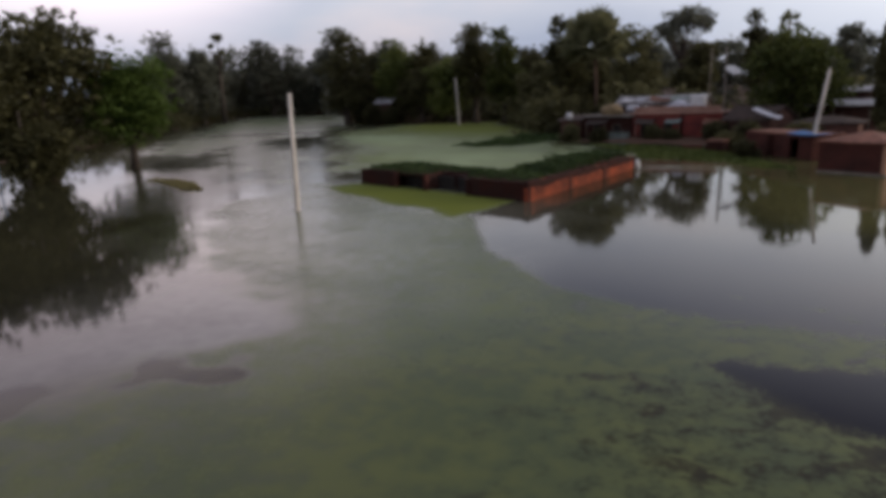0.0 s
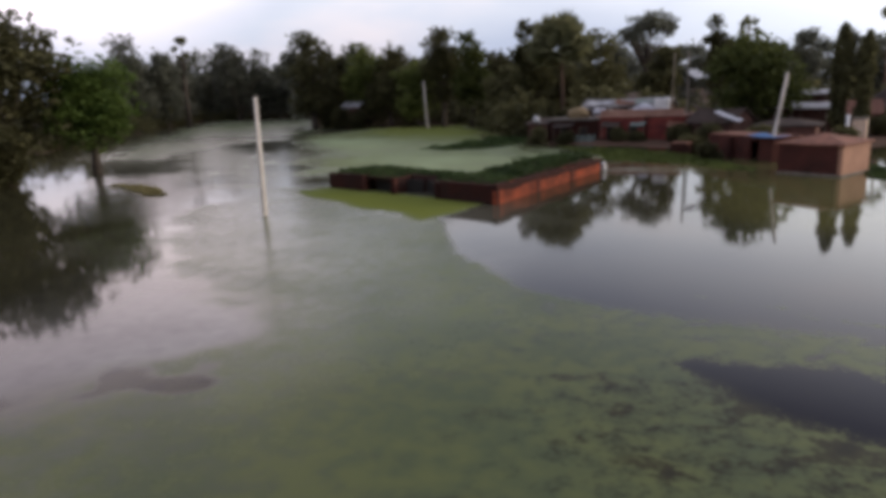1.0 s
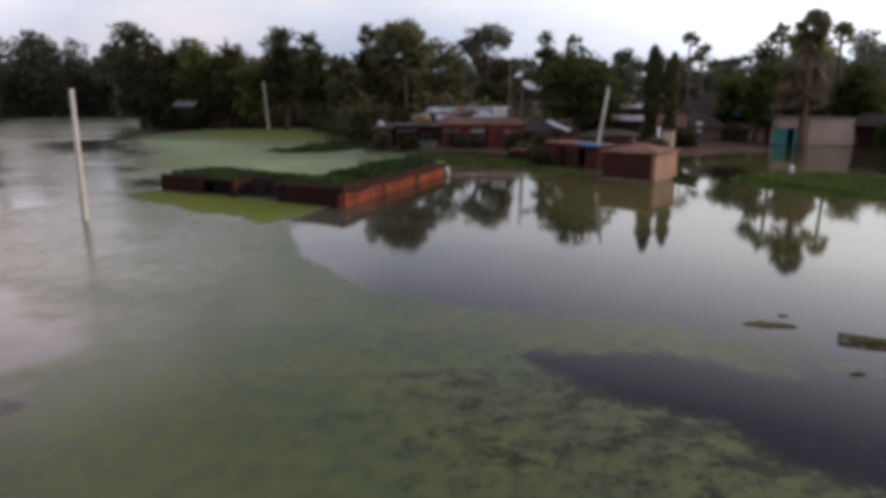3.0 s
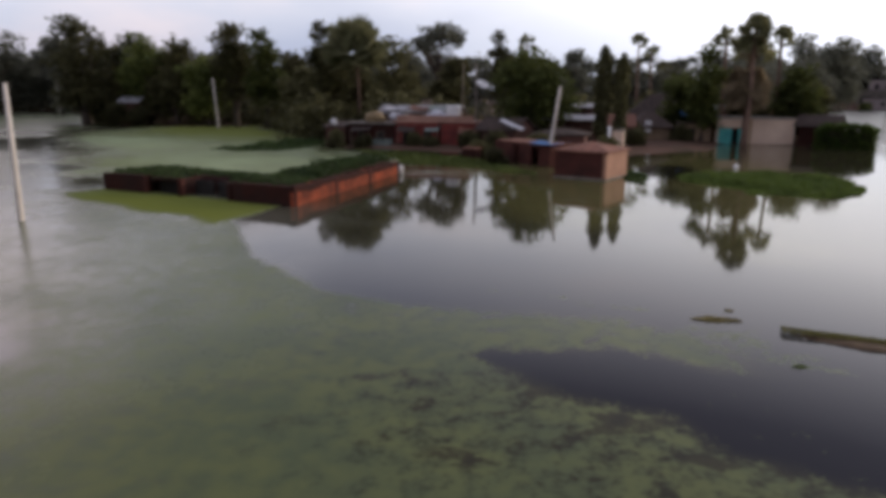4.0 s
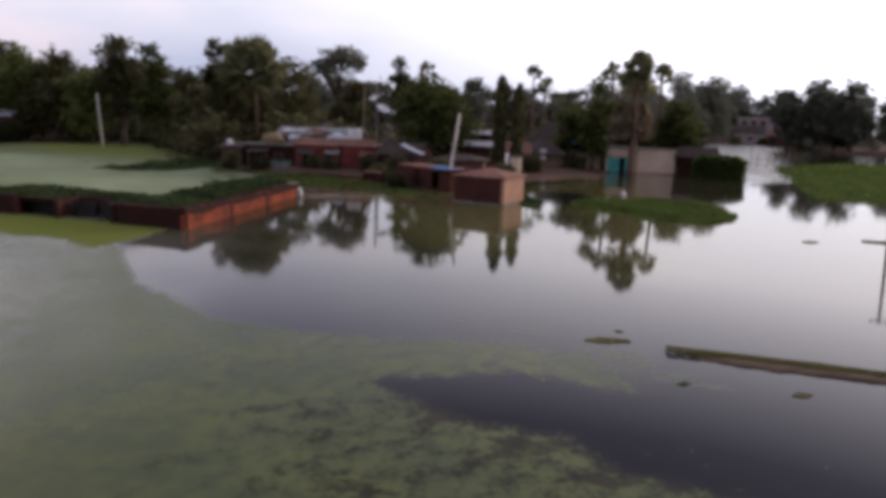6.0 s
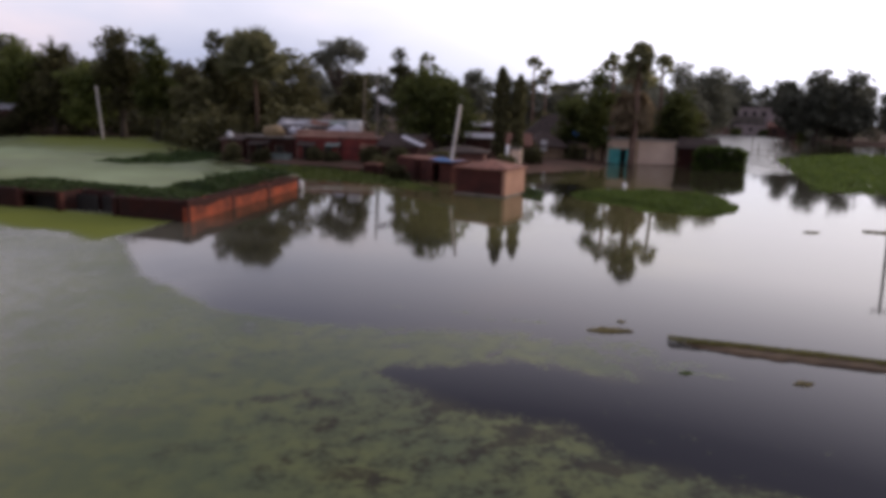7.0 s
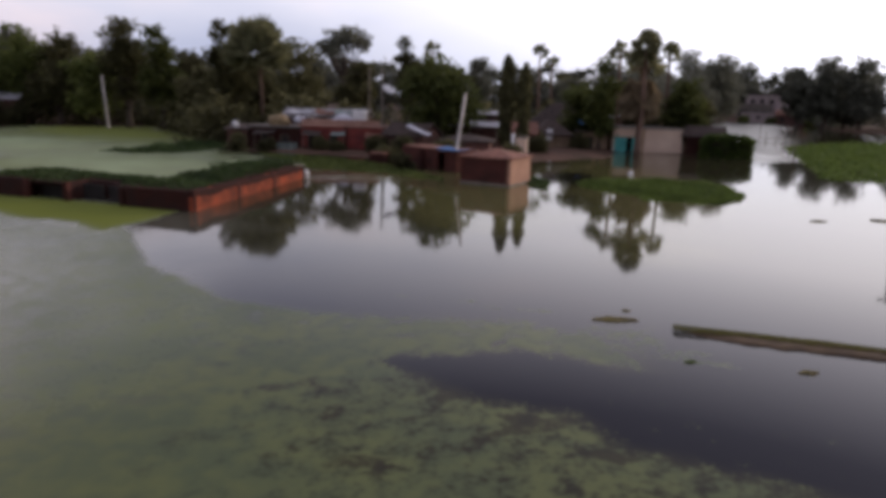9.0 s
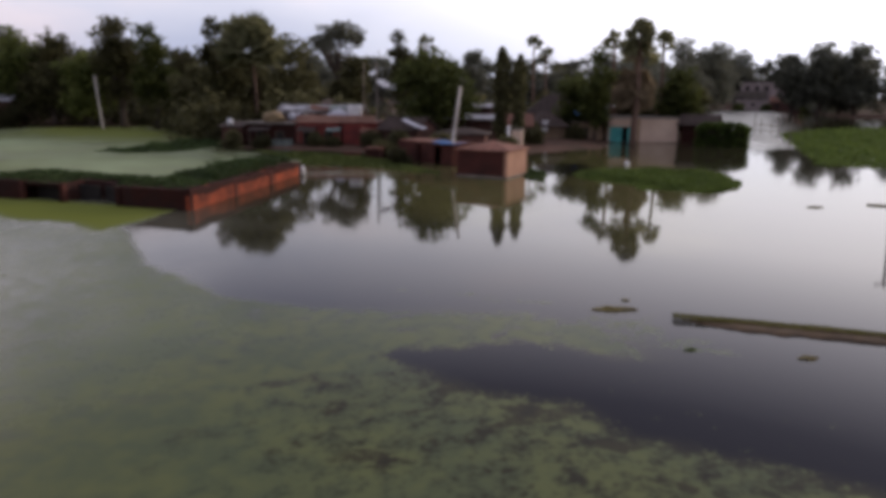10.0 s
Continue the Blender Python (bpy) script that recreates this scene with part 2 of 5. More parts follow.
    silt.inputs["B"].default_value = (0.115, 0.108, 0.042, 1)
    ln(math_("MULTIPLY", mu.outputs["Fac"], rng(mid, 0.25, 0.6, 0.55, 1.0)), silt.inputs["Factor"])
    ln(wcol.outputs["Result"], silt.inputs["A"])
    mx = n("ShaderNodeMix")
    mx.data_type = "RGBA"
    ln(silt.outputs["Result"], mx.inputs["A"])
    ln(fac, mx.inputs["Factor"])
    ln(col3.outputs["Result"], mx.inputs["B"])
    ln(mx.outputs["Result"], b.inputs["Base Color"])
    # a closed mat of plants is dull, a film on water still shines
    mat_ = math_("MULTIPLY", fac, math_("MAXIMUM", hu.outputs["Fac"], pa.outputs["Fac"]))
    ln(math_("MULTIPLY_ADD", mat_, 0.5, math_("MULTIPLY_ADD", ri.outputs["Fac"], 0.30, math_("MULTIPLY_ADD", fac, 0.20, math_("MULTIPLY_ADD", sc.outputs["Fac"], 0.06, 0.05)))), b.inputs["Roughness"])
    ln(math_("MULTIPLY_ADD", mat_, -0.20, math_("MULTIPLY_ADD", fac, -0.26, math_("MULTIPLY_ADD", sc.outputs["Fac"], -0.10, 0.5))), b.inputs["Specular IOR Level"])
    b.inputs["IOR"].default_value = 1.333
    bp = n("ShaderNodeBump")
    bp.inputs["Strength"].default_value, bp.inputs["Distance"].default_value = 0.02, 0.02
    ln(noi(2.2, 3.0), bp.inputs["Height"])
    ln(bp.outputs[0], b.inputs["Normal"])
    return m


M = dict(
    water=water_material(),
    ground=material("wet_mud_and_grass", (0.045, 0.034, 0.020), (0.125, 0.068, 0.052), 0.9, 0.25, 3.0, 0.5),
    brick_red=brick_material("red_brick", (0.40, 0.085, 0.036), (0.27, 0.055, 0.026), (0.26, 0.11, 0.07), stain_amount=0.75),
    # stained brick, darkened further: the drowned house front's shade is in this colour
    brick_dark=brick_material("weathered_shaded_brick", (0.062, 0.020, 0.015), (0.042, 0.014, 0.011), (0.044, 0.023, 0.018), stain_amount=0.8),
    brick_hut=brick_material("brown_brick", (0.118, 0.040, 0.031), (0.085, 0.029, 0.023), (0.085, 0.042, 0.034), stain_amount=0.6),
    paint_red=material("faded_red_paint", (0.080, 0.018, 0.016), (0.300, 0.050, 0.038), 0.8, 1.0, 9.0),
    plaster_pink=material("pink_lime_plaster", (0.22, 0.12, 0.09), (0.42, 0.25, 0.19), 0.85, 0.9, 9.0),
    plaster_beige=material("beige_plaster", (0.66, 0.48, 0.36), (0.84, 0.65, 0.50), 0.85, 0.5, 7.0, vary=0.1),
    plaster_orange=material("orange_mud_plaster", (0.30, 0.155, 0.10), (0.48, 0.27, 0.18), 0.9, 0.9, 8.0),
    plaster_grey=material("greyed_pink_plaster", (0.27, 0.215, 0.205), (0.42, 0.345, 0.33), 0.9, 0.7, 7.0),
    plaster_buff=material("buff_mud_plaster", (0.25, 0.17, 0.10), (0.42, 0.30, 0.20), 0.9, 0.9, 8.0),
    mud=material("dark_mud_wall", (0.060, 0.027, 0.022), (0.155, 0.075, 0.058), 0.95, 1.0, 9.0),
    concrete=material("stained_concrete", (0.10, 0.085, 0.07), (0.24, 0.21, 0.18), 0.9, 1.2, 12.0),
    pole=material("pale_concrete_pole", (0.44, 0.39, 0.34), (0.66, 0.60, 0.53), 0.85, 1.2, 16.0),
    thatch=material("old_thatch", (0.030, 0.021, 0.018), (0.085, 0.058, 0.046), 0.95, 2.0, 26.0, 0.8),
    straw=material("dry_straw", (0.168, 0.120, 0.066), (0.360, 0.264, 0.144), 0.95, 2.0, 26.0, 0.8),
    tile=material("clay_roof_tile", (0.11, 0.05, 0.035), (0.25, 0.11, 0.07), 0.9, 1.5, 14.0, 0.7),
    teal=material("teal_painted_steel", (0.041, 0.297, 0.284), (0.095, 0.486, 0.446), 0.5, 1.2, 9.0, 0.05),
    # also on the panels that stand in for shade inside drowned doorways
    dark=material("dark_timber_and_inner_shade", (0.012, 0.010, 0.009), (0.035, 0.028, 0.024), 0.9, 2.0, 12.0),
    tin=sheet_material("grey_corrugated_iron", (0.16, 0.15, 0.15), (0.36, 0.35, 0.37)),
    tarp_blue=material("blue_tarpaulin", (0.03, 0.10, 0.26), (0.08, 0.22, 0.45), 0.45, 1.5, 8.0),
    tarp_pale=material("pale_plastic_sheet", (0.42, 0.42, 0.47), (0.68, 0.68, 0.72), 0.5, 1.5, 8.0),
    tarp_grey=material("grey_green_boards", (0.10, 0.13, 0.12), (0.20, 0.24, 0.22), 0.8, 1.5, 10.0),
    white=material("white_paint", (0.55, 0.54, 0.54), (0.80, 0.79, 0.78), 0.6, 1.5, 9.0, 0.05),
    bark=material("brown_bark", (0.04, 0.03, 0.024), (0.11, 0.085, 0.065), 0.95, 2.0, 18.0, 0.8),
    palm_bark=material("red_brown_palm_bark", (0.10, 0.060, 0.044), (0.23, 0.145, 0.105), 0.95, 2.0, 18.0, 0.8),
    bamboo=material("weathered_bamboo", (0.10, 0.08, 0.06), (0.22, 0.18, 0.13), 0.8, 2.0, 18.0),
    leaf_dark=leaf_material("dark_leaves", (0.055, 0.053, 0.028), (0.155, 0.146, 0.064)),
    leaf_mid=leaf_material("green_leaves", (0.060, 0.078, 0.026), (0.195, 0.215, 0.062)),
    leaf_bright=leaf_material("bright_leaves", (0.048, 0.082, 0.020), (0.165, 0.225, 0.052), 0.15),
    # paler and greyer than the near leaves: distance haze put into the colour
    leaf_far=leaf_material("far_leaves_hazed", (0.092, 0.094, 0.074), (0.200, 0.205, 0.152)),
    leaf_palm=leaf_material("fan_palm_leaves", (0.105, 0.115, 0.060), (0.340, 0.325, 0.175), 0.1),
    leaf_dry=leaf_material("dry_palm_leaves", (0.135, 0.100, 0.064), (0.36, 0.28, 0.17), 0.1),
    weed=leaf_material("water_hyacinth", (0.062, 0.100, 0.022), (0.165, 0.225, 0.048), 0.1),
    weed_shore=leaf_material("shore_weeds", (0.055, 0.078, 0.020), (0.135, 0.160, 0.042), 0.1),
    ridge_mud=material("wet_ridge_mud", (0.070, 0.046, 0.026), (0.165, 0.110, 0.058), 0.9, 2.0, 22.0, 0.8),
    weed_dark=leaf_material("roof_weeds", (0.028, 0.050, 0.018), (0.083, 0.121, 0.039), 0.1),
    weed_olive=leaf_material("olive_moss", (0.090, 0.092, 0.026), (0.240, 0.225, 0.066), 0.1),
    weed_dead=leaf_material("dead_weed", (0.161, 0.136, 0.071), (0.386, 0.337, 0.144), 0.1),
)


M["ground"].node_tree.nodes["Principled BSDF"].inputs["Specular IOR Level"].default_value = 0.12


# ---- builders ----
def link_mesh(name, verts, faces, mat, parent=None, label="", smooth=False, uv=None):
    me = bpy.data.meshes.new(name)
    me.from_pydata(verts, [], faces)
    me.materials.append(mat)
    if smooth:
        me.polygons.foreach_set("use_smooth", [True] * len(me.polygons))
    if uv is not None:
        lay = me.uv_layers.new(name="UVMap")
        lay.data.foreach_set("uv", np.asarray(uv, dtype=np.float32).ravel())
    ob = new(name, me)
    if parent:
        ob.parent = parent
    if label:
        ob["label"] = label
    return ob


def box_uv(me):
    """Metre-scaled uv by each face's main direction."""
    lay = me.uv_layers.new(name="UVMap")
    for p in me.polygons:
        nx, ny, nz = p.normal
        t = Vector((-ny, nx, 0))
        t = t.normalized() if t.length > 0.2 else Vector((1, 0, 0))
        for li in p.loop_indices:
            v = me.vertices[me.loops[li].vertex_index].co
            if abs(nz) > 0.75:
                lay.data[li].uv = (v.x, v.y)
            else:
                lay.data[li].uv = (v.dot(t), v.z / max(0.3, math.sqrt(1 - nz * nz)))


def part(name, bm, mat, parent, label=""):
    me = bpy.data.meshes.new(name)
    bmesh.ops.recalc_face_normals(bm, faces=bm.faces)
    bm.to_mesh(me)
    bm.free()
    me.materials.append(mat)
    me.update()
    box_uv(me)
    ob = new(name, me)
    ob.parent = parent
    if label:
        ob["label"] = label
    return ob


def thing(name, m, label, category, group="", kind=""):
    ob = new(name)
    ob.empty_display_size = 0.3
    ob.matrix_world = m
    return tagged(ob, label, category, group, kind)


def add_box(bm, lo, hi, bevel=0.0):
    c = [(a + b) / 2 for a, b in zip(lo, hi)]
    s = [abs(b - a) for a, b in zip(lo, hi)]
    r = bmesh.ops.create_cube(bm, size=1.0, matrix=Matrix.Translation(c) @ Matrix.Diagonal((*s, 1)))
    if bevel:
        edges = {e for v in r["verts"] for e in v.link_edges}
        bmesh.ops.bevel(bm, geom=list(edges), offset=bevel, segments=2, affect="EDGES", profile=0.6)
    return bm


def box(lo, hi, bevel=0.0):
    return add_box(bmesh.new(), lo, hi, bevel)


def tube(verts, faces, pts, radii, k=8):
    """A tapered tube along pts, appended to verts and faces."""
    base = len(verts)
    for i, (p, r) in enumerate(zip(pts, radii)):
        p = Vector(p)
        d = (Vector(pts[min(i + 1, len(pts) - 1)]) - Vector(pts[max(i - 1, 0)])).normalized()
        a = d.orthogonal().normalized()
        if abs(d.z) > 0.5:
            a = (Vector((1, 0, 0)) - d * d.x).normalized()
        b = d.cross(a)
        for j in range(k):
            t = 2 * math.pi * j / k
            verts.append(tuple(p + (a * math.cos(t) + b * math.sin(t)) * r))
    for i in range(len(pts) - 1):
        for j in range(k):
            q = base + i * k
            faces.append((q + j, q + (j + 1) % k, q + k + (j + 1) % k, q + k + j))
    faces.append(tuple(range(base + k - 1, base - 1, -1)))
    faces.append(tuple(range(base + (len(pts) - 1) * k, base + len(pts) * k)))


def leaf_cards(rng, centres, size, up=0.5, aspect=0.55):
    """Pointed leaf sprays: one folded four-cornered blade at each centre, facing up the more the larger up is. Returns verts and faces."""
    n = len(centres)
    nrm = rng.normal(size=(n, 3))
    nrm /= np.linalg.norm(nrm, axis=1)[:, None] + 1e-9
    nrm[:, 2] = np.abs(nrm[:, 2]) + up
    nrm /= np.linalg.norm(nrm, axis=1)[:, None]
    d = rng.normal(size=(n, 3))
    d -= nrm * (d * nrm).sum(1)[:, None]
    d /= np.linalg.norm(d, axis=1)[:, None] + 1e-9
    e = np.cross(nrm, d)
    s = size * rng.uniform(0.6, 1.35, (n, 1))
    v = np.stack([centres - d * s, centres + e * s * aspect + nrm * s * 0.15, centres + d * s, centres - e * s * aspect + nrm * s * 0.15], 1)
    f = np.arange(4 * n).reshape(n, 4)
    return v.reshape(-1, 3), f


def clump_cloud(rng, lobes, clumps, per, spread, shell=0.55):
    """Points in clumps that lie in the outer part of the lobes (x, y, z, radius, height factor)."""
    lobes = np.asarray(lobes, float)
    w = lobes[:, 3] ** 2
    pick = rng.choice(len(lobes), clumps, p=w / w.sum())
    d = rng.normal(size=(clumps, 3))
    d /= np.linalg.norm(d, axis=1)[:, None]
    r = rng.uniform(shell, 1.05, (clumps, 1)) * lobes[pick, 3:4]
    c = lobes[pick, :3] + d * r * np.stack([np.ones(clumps), np.ones(clumps), lobes[pick, 4]], 1)
    p = np.repeat(c, per, 0) + rng.normal(size=(clumps * per, 3)) * spread * np.array([1, 1, 0.7])
    return p


TREE_SEED = [100]


def tree(x, y, height, radius, leaves="leaf_mid", label="", base=0.2, bare=0.3, lobes=7, density=1.0, leaf=0.34, sparse=False, name="broadleaf_tree", group=""):
    """Trunk with limbs, and a crown of several uneven lobes made of leaf sprays."""
    TREE_SEED[0] += 1
    rng = np.random.default_rng(TREE_SEED[0])
    t = thing(name, pose(x, y, base - 0.3, 0, 0, rng.uniform(0, 360)), label, "tree", group)
    h = height - base + 0.3
    z0 = h * bare
    ch = (h - z0) / 2
    ls = []
    for i in range(lobes):
        a = 2 * math.pi * (i + rng.uniform(-0.3, 0.3)) / max(1, lobes - 1)
        if i == lobes - 1:
            lr = radius * rng.uniform(0.45, 0.6)
            ls.append((rng.normal() * radius * 0.12, rng.normal() * radius * 0.12, h - lr * 0.85, lr, 0.85))
            continue
        lr = radius * rng.uniform(0.42, 0.66) * (0.58 if sparse else 1)
        rr = (radius - lr) * rng.uniform(0.75, 1.05)
        zz = z0 + ch * (rng.uniform(0.2, 1.5) if not sparse else rng.uniform(0.9, 1.6))
        zz = min(zz, h - lr * 0.8)
        ls.append((rr * math.cos(a), rr * math.sin(a), zz, lr, rng.uniform(0.6, 0.95)))
    if not sparse:
        ls.append((0, 0, z0 + ch * 0.95, min(radius * 0.78, ch), 1.0))
        ls.append((0, 0, z0 + ch * 0.45, min(radius * 0.7, ch), 0.8))
    v, f = [], []
    lean = rng.normal(size=2) * 0.02 * h
    r0 = 0.028 * h + 0.02 * radius
    top = Vector((lean[0], lean[1], z0 + ch * 0.8))
    tube(v, f, [(0, 0, -0.4), (lean[0] * 0.2, lean[1] * 0.2, z0 * 0.5), (lean[0] * 0.6, lean[1] * 0.6, z0), top], [r0 * 1.25, r0 * 0.85, r0 * 0.7, r0 * 0.3])
    for lx, ly, lz, lr, _ in ls[:-1] if not sparse else ls:
        s = Vector((lean[0] * 0.6, lean[1] * 0.6, z0 * rng.uniform(0.8, 1.05)))
        e = Vector((lx, ly, lz))
        mid = s.lerp(e, 0.5) + Vector((0, 0, -0.08 * (e - s).length))
        tube(v, f, [s, mid, e], [r0 * 0.5, r0 * 0.3, r0 * 0.1], 6)
    link_mesh("trunk", v, f, M["bark"], t, smooth=True)
    area = sum(q[3] ** 2 for q in ls)
    n = int(np.clip(area * 15 * density / (leaf / 0.34) ** 2, 90, 1000))
    p = clump_cloud(rng, ls, n, 9, leaf * 1.0, 0.3)
    lv, lf = leaf_cards(rng, p, leaf)
    link_mesh("crown", lv.tolist(), lf.tolist(), M[leaves], t)
    return t


def column_tree(x, y, height, radius, base=0.2, label=""):
    TREE_SEED[0] += 1
    rng = np.random.default_rng(TREE_SEED[0])
    t = thing("column_tree", pose(x, y, base - 0.2), label, "tree", "slender trees by the huts")
    v, f = [], []
    tube(v, f, [(0, 0, -0.4), (0.05, 0, height * 0.5), (0, 0, height * 0.95)], [0.16, 0.11, 0.03])
    link_mesh("trunk", v, f, M["bark"], t, smooth=True)
    n = 1900
    z = rng.uniform(height * 0.14, height, n)
    u = (z - height * 0.14) / (height * 0.86)
    prof = radius * np.minimum(1, 0.75 + 0.5 * u) * np.sqrt(np.clip((1 - u) * 5, 0, 1)) * (0.85 + 0.15 * np.sin(z * 3.1))
    a, r = rng.uniform(0, 2 * math.pi, n), np.sqrt(rng.uniform(0.2, 1.1, n))
    p = np.stack([r * prof * np.cos(a), r * prof * np.sin(a), z], 1)
    lv, lf = leaf_cards(rng, p, 0.3, 0.0, 0.35)
    link_mesh("crown", lv.tolist(), lf.tolist(), M["leaf_dark"], t)
    return t


def fan_palm(x, y, crown_z, radius, label, fans=34, base=0.2, dry=0, green="leaf_palm"):
    """Toddy palm: a ringed trunk and stiff folded fan leaves on stalks; dry ones hang down as a skirt."""
    TREE_SEED[0] += 1
    rng = np.random.default_rng(TREE_SEED[0])
    t = thing("fan_palm", pose(x, y, base - 0.2), label, "palm tree", "fan palms")
    v, f = [], []
    h = crown_z - base + 0.2
    pts = [(0.12 * math.sin(z * 0.35), 0.08 * math.cos(z * 0.3) - 0.08, z) for z in np.linspace(-0.4, h, 12)]
    tube(v, f, pts, [0.25 - 0.008 * i + (0.02 if i % 2 else 0) for i in range(12)], 10)
    link_mesh("trunk", v, f, M["palm_bark"], t, smooth=True)
    for kind, count in (("green", fans), ("dry", dry)):
        if not count:
            continue
        v, f = [], []
        for i in range(count):
            a = rng.uniform(0, 2 * math.pi)
            el = rng.uniform(-0.55, 1.35) if kind == "green" else rng.uniform(-1.45, -0.75)
            d = Vector((math.cos(a) * math.cos(el), math.sin(a) * math.cos(el), math.sin(el)))
            o = Vector(pts[-1]) - (Vector((0, 0, rng.uniform(0, radius * 0.9))) if kind == "dry" else Vector())
            stalk = radius * rng.uniform(0.45, 0.62)
            hub = o + d * stalk
            side = d.cross(Vector((0, 0, 1)))
            side = side.normalized() if side.length > 0.05 else Vector((1, 0, 0))
            up = side.cross(d).normalized()
            tw = rng.uniform(-0.7, 0.7)
            s2 = side * math.cos(tw) + up * math.sin(tw)
            u2 = up * math.cos(tw) - side * math.sin(tw)
            b = len(v)
            v += [tuple(o + s2 * 0.03), tuple(o - s2 * 0.03), tuple(hub)]
            f.append((b, b + 1, b + 2))
            blade = radius * rng.uniform(0.42, 0.56)
            k = 15
            b = len(v)
            v.append(tuple(hub))
            for j in range(2 * k + 1):
                th = radians(-125 + 250 * j / (2 * k))
                rr = blade * (1.0 if j % 2 else 0.62) * rng.uniform(0.9, 1.05)
                droop = -0.25 * rr * (1 - math.cos(th)) if kind == "green" else -0.3 * rr
                fold = 0.06 * blade * (1 if j % 2 else -1)
                v.append(tuple(hub + d * rr * math.cos(th) + s2 * rr * math.sin(th) + u2 * fold + Vector((0, 0, droop))))
            for j in range(2 * k):
                f.append((b, b + 1 + j, b + 2 + j))
        link_mesh("crown" if kind == "green" else "dry_fronds", v, f, M[green if kind == "green" else "leaf_dry"], t, "" if kind == "green" else "brown hanging dead fronds")
    return t


def pole(base_xyz, top_xyz, r0=0.13, r1=0.09, label="", name="utility_pole", mat="pole", group="", arm=0.0, arm_dir=(1, 0, 0), sunk=1.5):
    b, tp = Vector(base_xyz), Vector(top_xyz)
    t = thing(name, Matrix.Translation(b), label, "pole", group)
    d = tp - b
    v, f = [], []
    s = d.normalized() * -sunk
    tube(v, f, [s, (0, 0, 0), d * 0.5, d], [r0, r0, (r0 + r1) / 2, r1], 10)
    link_mesh("shaft", v, f, M[mat], t, smooth=True)
    if arm:
        v, f = [], []
        c, q = d * 0.97, Vector(arm_dir).normalized() * arm / 2
        tube(v, f, [c - q, c + q], [0.04, 0.04], 6)
        link_mesh("crossarm", v, f, M["dark"], t, "dark iron crossarm")
        for s_ in (-0.85, 0.85):
            v, f = [], []
            e = c + q * s_
            tube(v, f, [e, e + Vector((0, 0, 0.08)), e + Vector((0, 0, 0.16))], [0.02, 0.05, 0.03], 8)
            link_mesh("insulator", v, f, M["white"], t, "pale ceramic insulator")
    return t


# ---- polygons on the plan ----
def signed(P, poly):
    """Distance to the polygon's edge, positive inside."""
    poly = np.asarray(poly, float)
    q = np.roll(poly, -1, 0)
    best = np.full(len(P), 1e18)
    inside = np.zeros(len(P), bool)
    for a, b in zip(poly, q):
        ab = b - a
        u = np.clip(((P - a) @ ab) / (ab @ ab), 0, 1)
        dd = ((P - a - u[:, None] * ab) ** 2).sum(1)
        best = np.minimum(best, dd)
        c = ((a[1] > P[:, 1]) != (b[1] > P[:, 1]))
        with np.errstate(divide="ignore", invalid="ignore"):
            xs = (b[0] - a[0]) * (P[:, 1] - a[1]) / (b[1] - a[1] if b[1] != a[1] else 1e-9) + a[0]
        inside ^= c & (P[:, 0] < xs)
    return np.where(inside, 1, -1) * np.sqrt(best)


def wobble(P, scale, seed=0):
    """Smooth uneven field in about -1..1."""
    out = np.zeros(len(P))
    rng = np.random.default_rng(900 + seed)
    for k in range(9):
        fr = scale * rng.uniform(0.5, 2.6)
        a = rng.uniform(0, 2 * math.pi)
        out += np.sin((P[:, 0] * math.cos(a) + P[:, 1] * math.sin(a)) * fr + rng.uniform(0, 7)) / (fr / scale) ** 0.7
    return out / 4.0


def soft(s, w):
    u = np.clip(s / w * 0.5 + 0.5, 0, 1)
    return u * u * (3 - 2 * u)


def inside_points(rng, poly, n):
    poly = np.asarray(poly, float)
    lo, hi = poly.min(0), poly.max(0)
    out = np.zeros((0, 2))
    while len(out) < n:
        p = rng.uniform(lo, hi, (n * 2, 2))
        ragged = min(0.5, 0.12 * float((hi - lo).min()))
        out = np.vstack([out, p[signed(p, poly) + wobble(p, 1.6, 5) * ragged > 0]])
    return out[:n]


# ---- ground and water ----
LAND_VILLAGE = [(-126, 214), (-100, 221), (-76, 210), (-46, 140), (-38, 127), (-20, 131), (-11, 106), (-9, 92), (-5, 76.5), (4, 71), (9, 66), (10.5, 60), (13, 55), (17, 51.5),
                (20, 53), (22, 62), (30, 66), (36, 68), (42, 76.5), (50, 73.8), (54, 69), (58, 74), (62, 95), (76, 118), (100, 152), (185, 290), (210, 2600), (-150, 2600)]
LAND_RIGHT = [(205, 350), (194, 262), (206, 250), (226, 236), (160, 166), (166, 140), (230, 128), (420, 120), (2600, 100), (2600, 2600), (230, 2600)]
LAND_LEFT = [(-58, -60), (-58, 15), (-60, 30), (-63, 45), (-66, 56), (-71, 68), (-84, 104), (-103, 147), (-120, 190), (-123, 215), (-140, 2600), (-2600, 2600), (-2600, -60)]


def polar_grid(radii, angles):
    a, r = np.meshgrid(np.asarray(angles), np.asarray(radii))
    P = np.stack([r * np.sin(a), r * np.cos(a)], -1)
    nr, na = P.shape[:2]
    i, j = np.meshgrid(np.arange(nr - 1), np.arange(na), indexing="ij")
    k = (j + 1) % na
    f = np.stack([i * na + j, i * na + k, (i + 1) * na + k, (i + 1) * na + j], -1).reshape(-1, 4)
    return P.reshape(-1, 2), f


